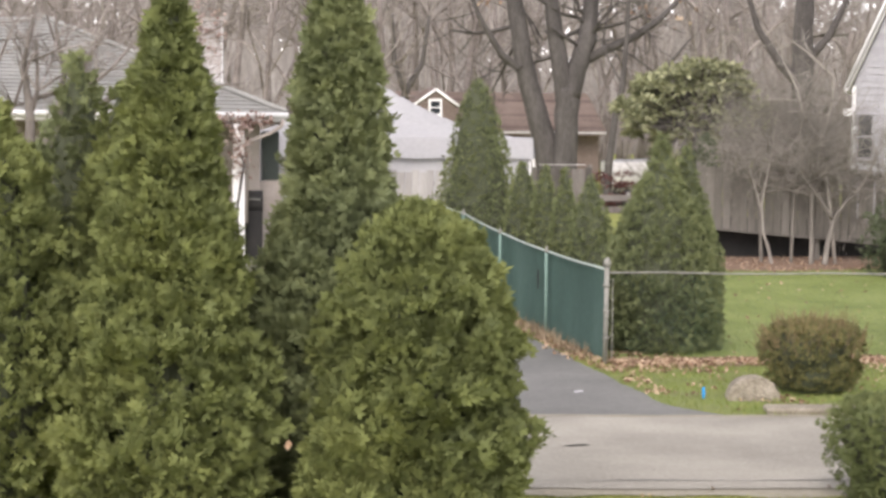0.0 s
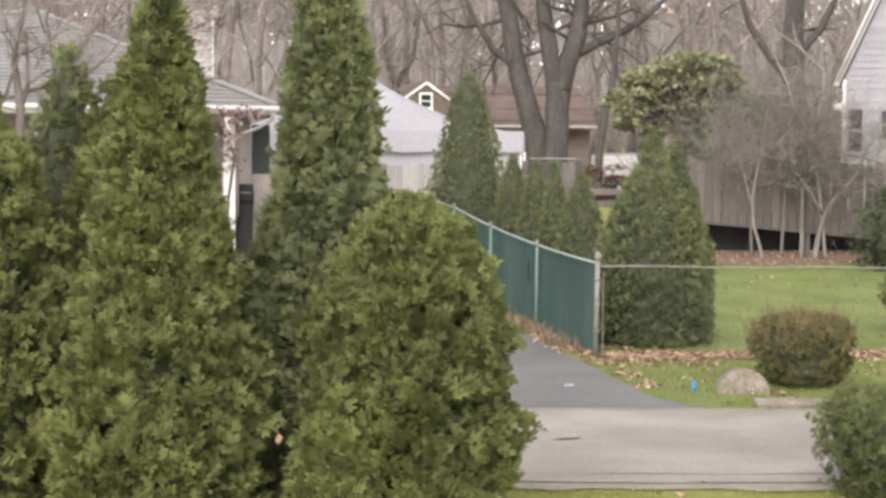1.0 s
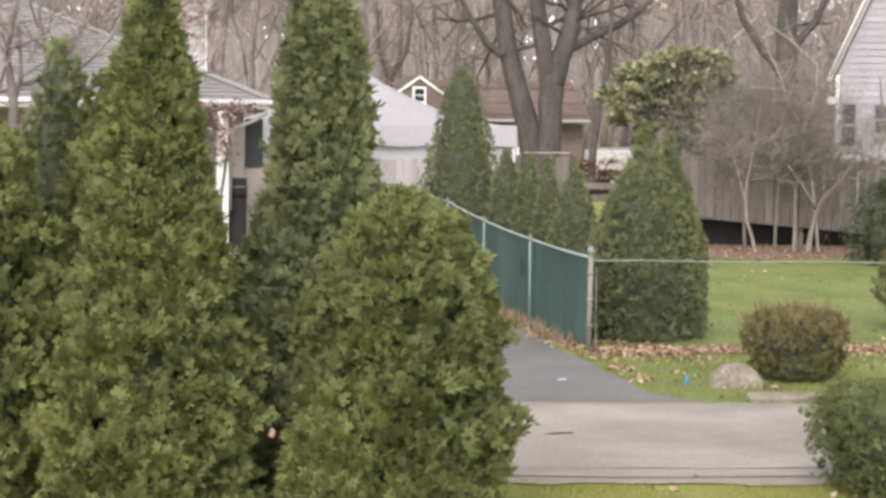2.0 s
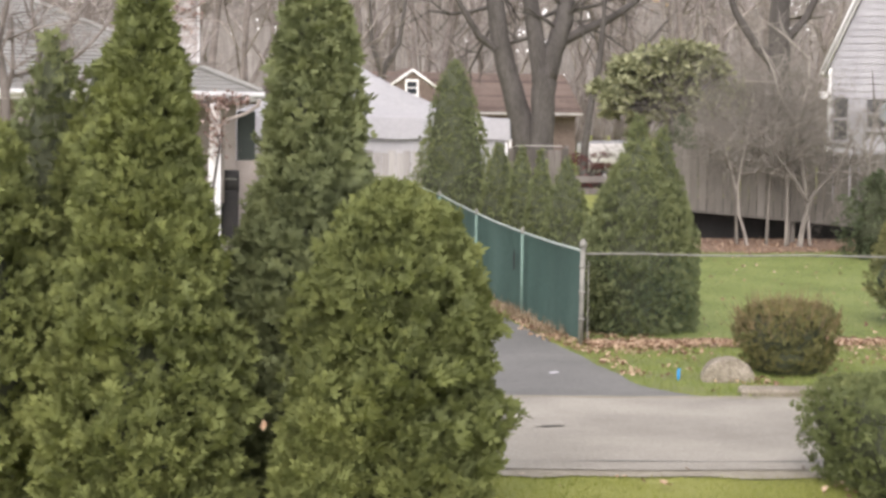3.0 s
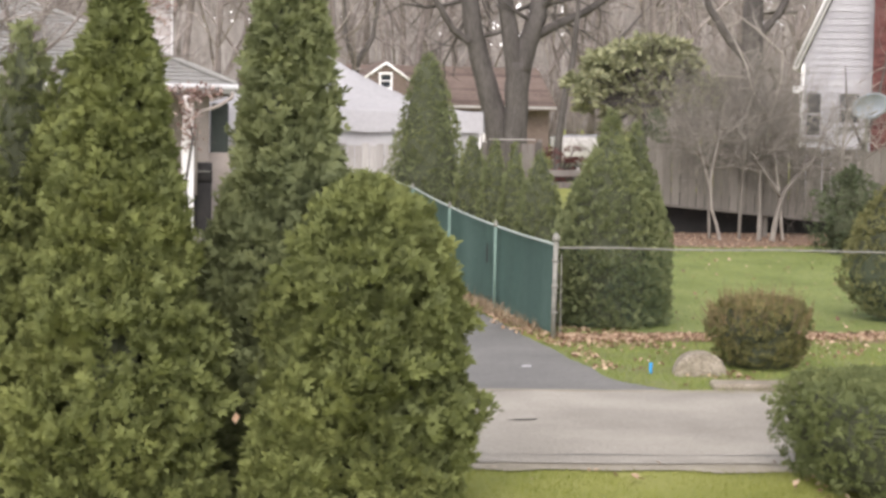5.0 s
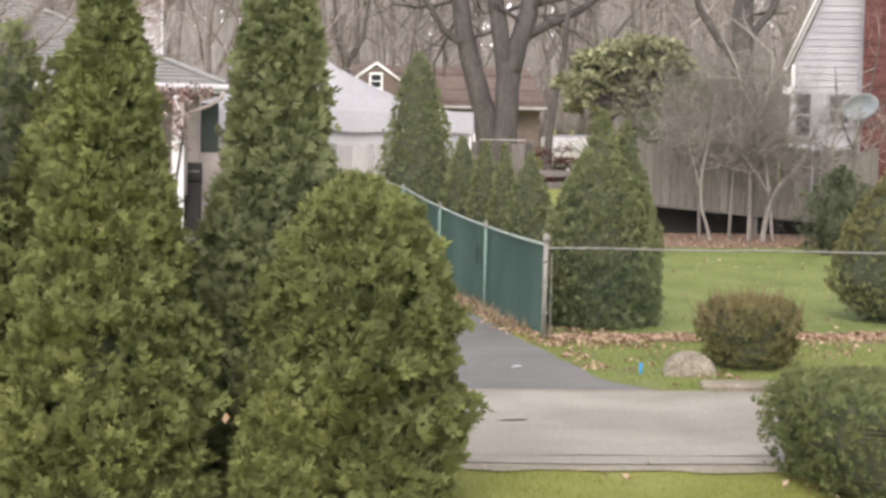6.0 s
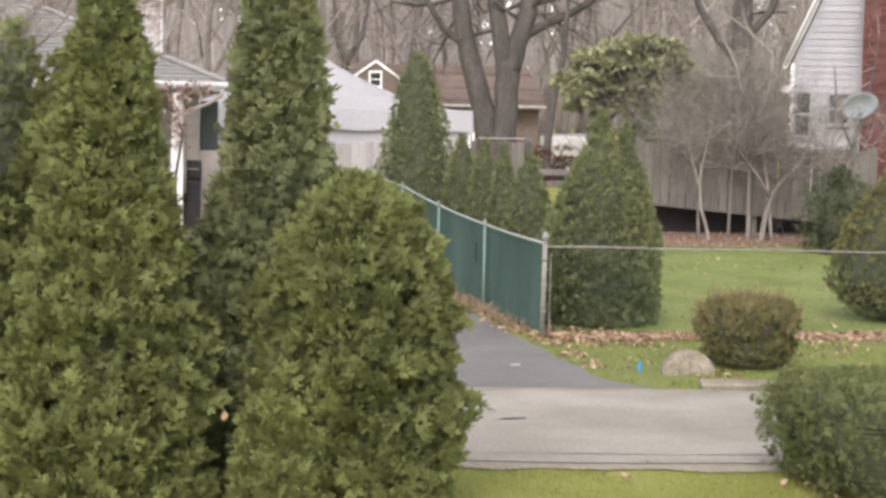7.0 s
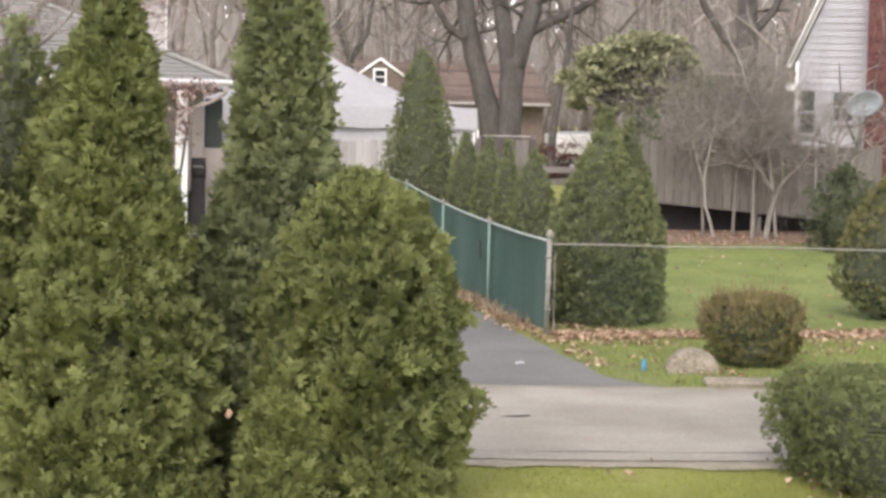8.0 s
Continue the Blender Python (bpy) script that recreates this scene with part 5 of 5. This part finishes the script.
bmesh.ops.subdivide_edges(bm, edges=[e for e in bm.edges if e.calc_length() > 0.06], cuts=2, use_grid_fill=True)
for vtx in bm.verts:
    c = vtx.co
    c.y += 0.18 * c.z
    vtx.co = c + Vector((0.02, 0.025, 0.02)) * noise.fractal(c * 7, 1.0, 2.0, 3)
    vtx.co.z = max(vtx.co.z, -0.02)
rock = tagged(part("boulder", bm, M["stone"], loc=(6.62, 19.75, -0.01)), "tan half-round boulder with a flat split face", "rock")
rock.rotation_euler = (0, 0, radians(-12))
bm = box((0.95, 0.32, 0.09), (0, 0, 0.02), 0.018)
bmesh.ops.subdivide_edges(bm, edges=bm.edges[:], cuts=3)
for vtx in bm.verts:
    vtx.co += Vector((0.02, 0.02, 0.012)) * noise.noise(vtx.co * 7)
tagged(part("kerb_stone", bm, M["stone"], loc=(6.93, 18.84, 0.01)), "flat weathered stone at the road edge", "stone").rotation_euler = (0, 0, radians(-10))
mk = tagged(new("marker_stub"), "short bright blue plastic utility marker in the grass", "marker")
mk.location = (6.17, 20.05, 0)
part("tube", pipe([(0, 0, -0.02), (0, 0, 0.105)], 0.017, 10), M["blue"], mk)
part("cap", pipe([(0, 0, 0.103), (0.004, 0, 0.122)], [0.02, 0.015], 10), M["blue"], mk)
litter = tagged(part("paper_scrap", *[mesh("paper_scrap", [(-0.07, -0.04, 0), (0.06, -0.05, 0.01), (0.08, 0.04, 0.03), (0, 0.06, 0.015), (-0.08, 0.03, 0.02), (0, 0, 0.04)], [(0, 1, 5), (1, 2, 5), (2, 3, 5), (3, 4, 5), (4, 0, 5)])], M["tent"], loc=(4.95, 20.55, 0.02)), "crumpled pale scrap lying on the driveway", "litter")
litter.scale = (0.7, 0.7, 0.6)
crack = tagged(part("road_patch", mesh("road_patch", [(-0.11, 0, 0), (-0.03, -0.02, 0), (0.1, -0.005, 0), (0.12, 0.02, 0), (0.0, 0.015, 0)], [(0, 1, 2, 3, 4)]), M["dark"], loc=(4.06, 17.0, 0.028)), "short dark crack in the road surface", "crack", kind="structure")
crack.scale = (1.3, 1.9, 1)


for x, y, a in ((4.24, 14.12, 20), (4.27, 14.02, 160)):
    lf = tagged(part("curled_leaf", mesh("curled_leaf", DEAD[0] * 0.1, DEAD[1]), M["leaf"], loc=(x, y, 0.05)), "pale curled dead leaf on the grass", "leaf", "curled leaves on the lawn")
    lf.rotation_euler = (radians(12), radians(8), radians(a))
snag = tagged(part("russet_leaf", mesh("russet_leaf", DEAD[0] * 0.07, DEAD[1]), M["leaf"], loc=(1.13, 12.52, 0.78)), "russet dead leaf caught between two evergreens", "leaf")
snag.rotation_euler = (radians(80), 0, radians(25))
lowf = tagged(new("low_plank_fence"), "short pale plank fence behind young evergreens", "fence")
lowf.location = (9.95, 38.8, gz(9.95, 38.8))
for z in (0.84, 1.08):
    part("plank", box((0.85, 0.03, 0.13), (0, 0, z), 0.006), M["board_brown"], lowf)
for x in (-0.38, 0.38):
    part("post", box((0.07, 0.07, 1.24), (x, 0.06, 0.58), 0.006), M["board"], lowf)

# ------------------------------------------------------------------ fallen leaves and grass
def spread(name, label, category, zones, shape, mat, size, seed, upright=False):
    """Leaves or blades over stretches of ground: x0, x1, y0, y1, count."""
    rng = np.random.default_rng(seed)
    ps = []
    for x0, x1, y0, y1, n in zones:
        p = np.stack([rng.uniform(x0, x1, n), rng.uniform(y0, y1, n)], 1)
        dens = np.array([0.5 + 0.9 * noise.noise(Vector((q[0] * 1.7, q[1] * 1.7, seed))) for q in p])
        ps.append(p[rng.random(n) < (np.clip(dens + 0.35, 0.15, 1) if upright else np.clip(dens * 1.6 - 0.1, 0.06, 1))])
    p = np.concatenate(ps)
    keep = np.array([upright is False or not (road_near(q[0]) - 0.27 < q[1] < road_far(q[0]) or (2.7 < q[0] < drive_right(q[1]) and q[1] > 18)) for q in p])
    p = p[keep]
    z = np.array([gz(q[0], q[1]) for q in p]) + (0.0 if upright else 0.03)
    at = np.concatenate([p, z[:, None]], 1)
    if upright:
        axis = rng.normal(size=(len(p), 3)) * 0.35 + np.array([0, 0, 1.0])
        v, f = scatter(shape, at, axis, size * (0.5 + 0.8 * rng.random(len(p))), rng)
    else:
        axis = rng.normal(size=(len(p), 3)) * np.array([1, 1, 0.35])
        v, f = scatter(shape, at, axis, size * (0.6 + 0.7 * rng.random(len(p))), rng, flat=np.array([0, 0, 1.5]))
    return tagged(part(name, mesh(name, v, f), M[mat]), label, category, kind="stuff")


spread("fallen_leaves", "dry brown and tan leaves drifted along the fence", "leaves", [(6.0, 8.2, 22.75, 23.5, 3600), (8.0, 13, 22.7, 23.6, 4200), (5.66, 5.95, 20.3, 36, 1300), (5.7, 7.2, 22.0, 22.8, 260), (5.7, 9.5, 19.0, 22.3, 160), (9.0, 17.0, 34.8, 37.5, 2400), (7, 16, 24, 35, 520), (2.4, 6.3, 13.0, 14.9, 18), (5.3, 6.6, 12.9, 14.2, 220), (6.7, 7.1, 19.4, 20.2, 60), (7.6, 9.5, 21.0, 22.6, 260), (5.5, 7, 23.6, 25.2, 500)], DEAD, "leaf", 0.056, 37)
spread("grass_blades", "short green lawn grass", "grass", [(2.0, 6.6, 12.9, 14.95, 30000)], BLADE, "blade", 0.034, 39, True)
spread("grass_blades", "patchy green grass on the verge", "grass", [(5.6, 12, 18.5, 23.0, 24000)], BLADE, "blade_verge", 0.06, 41, True)
spread("grass_blades", "short deep green lawn grass", "grass", [(6.5, 17, 23.6, 35.2, 36000)], BLADE, "blade_deep", 0.06, 43, True)
spread("dry_weeds", "dry tan weeds along the foot of the green fence", "weeds", [(5.7, 5.9, 23.6, 36, 900), (5.72, 5.9, 26.0, 27.2, 260), (5.72, 5.9, 29.2, 30.4, 200)], BLADE, "dry", 0.17, 45, True)
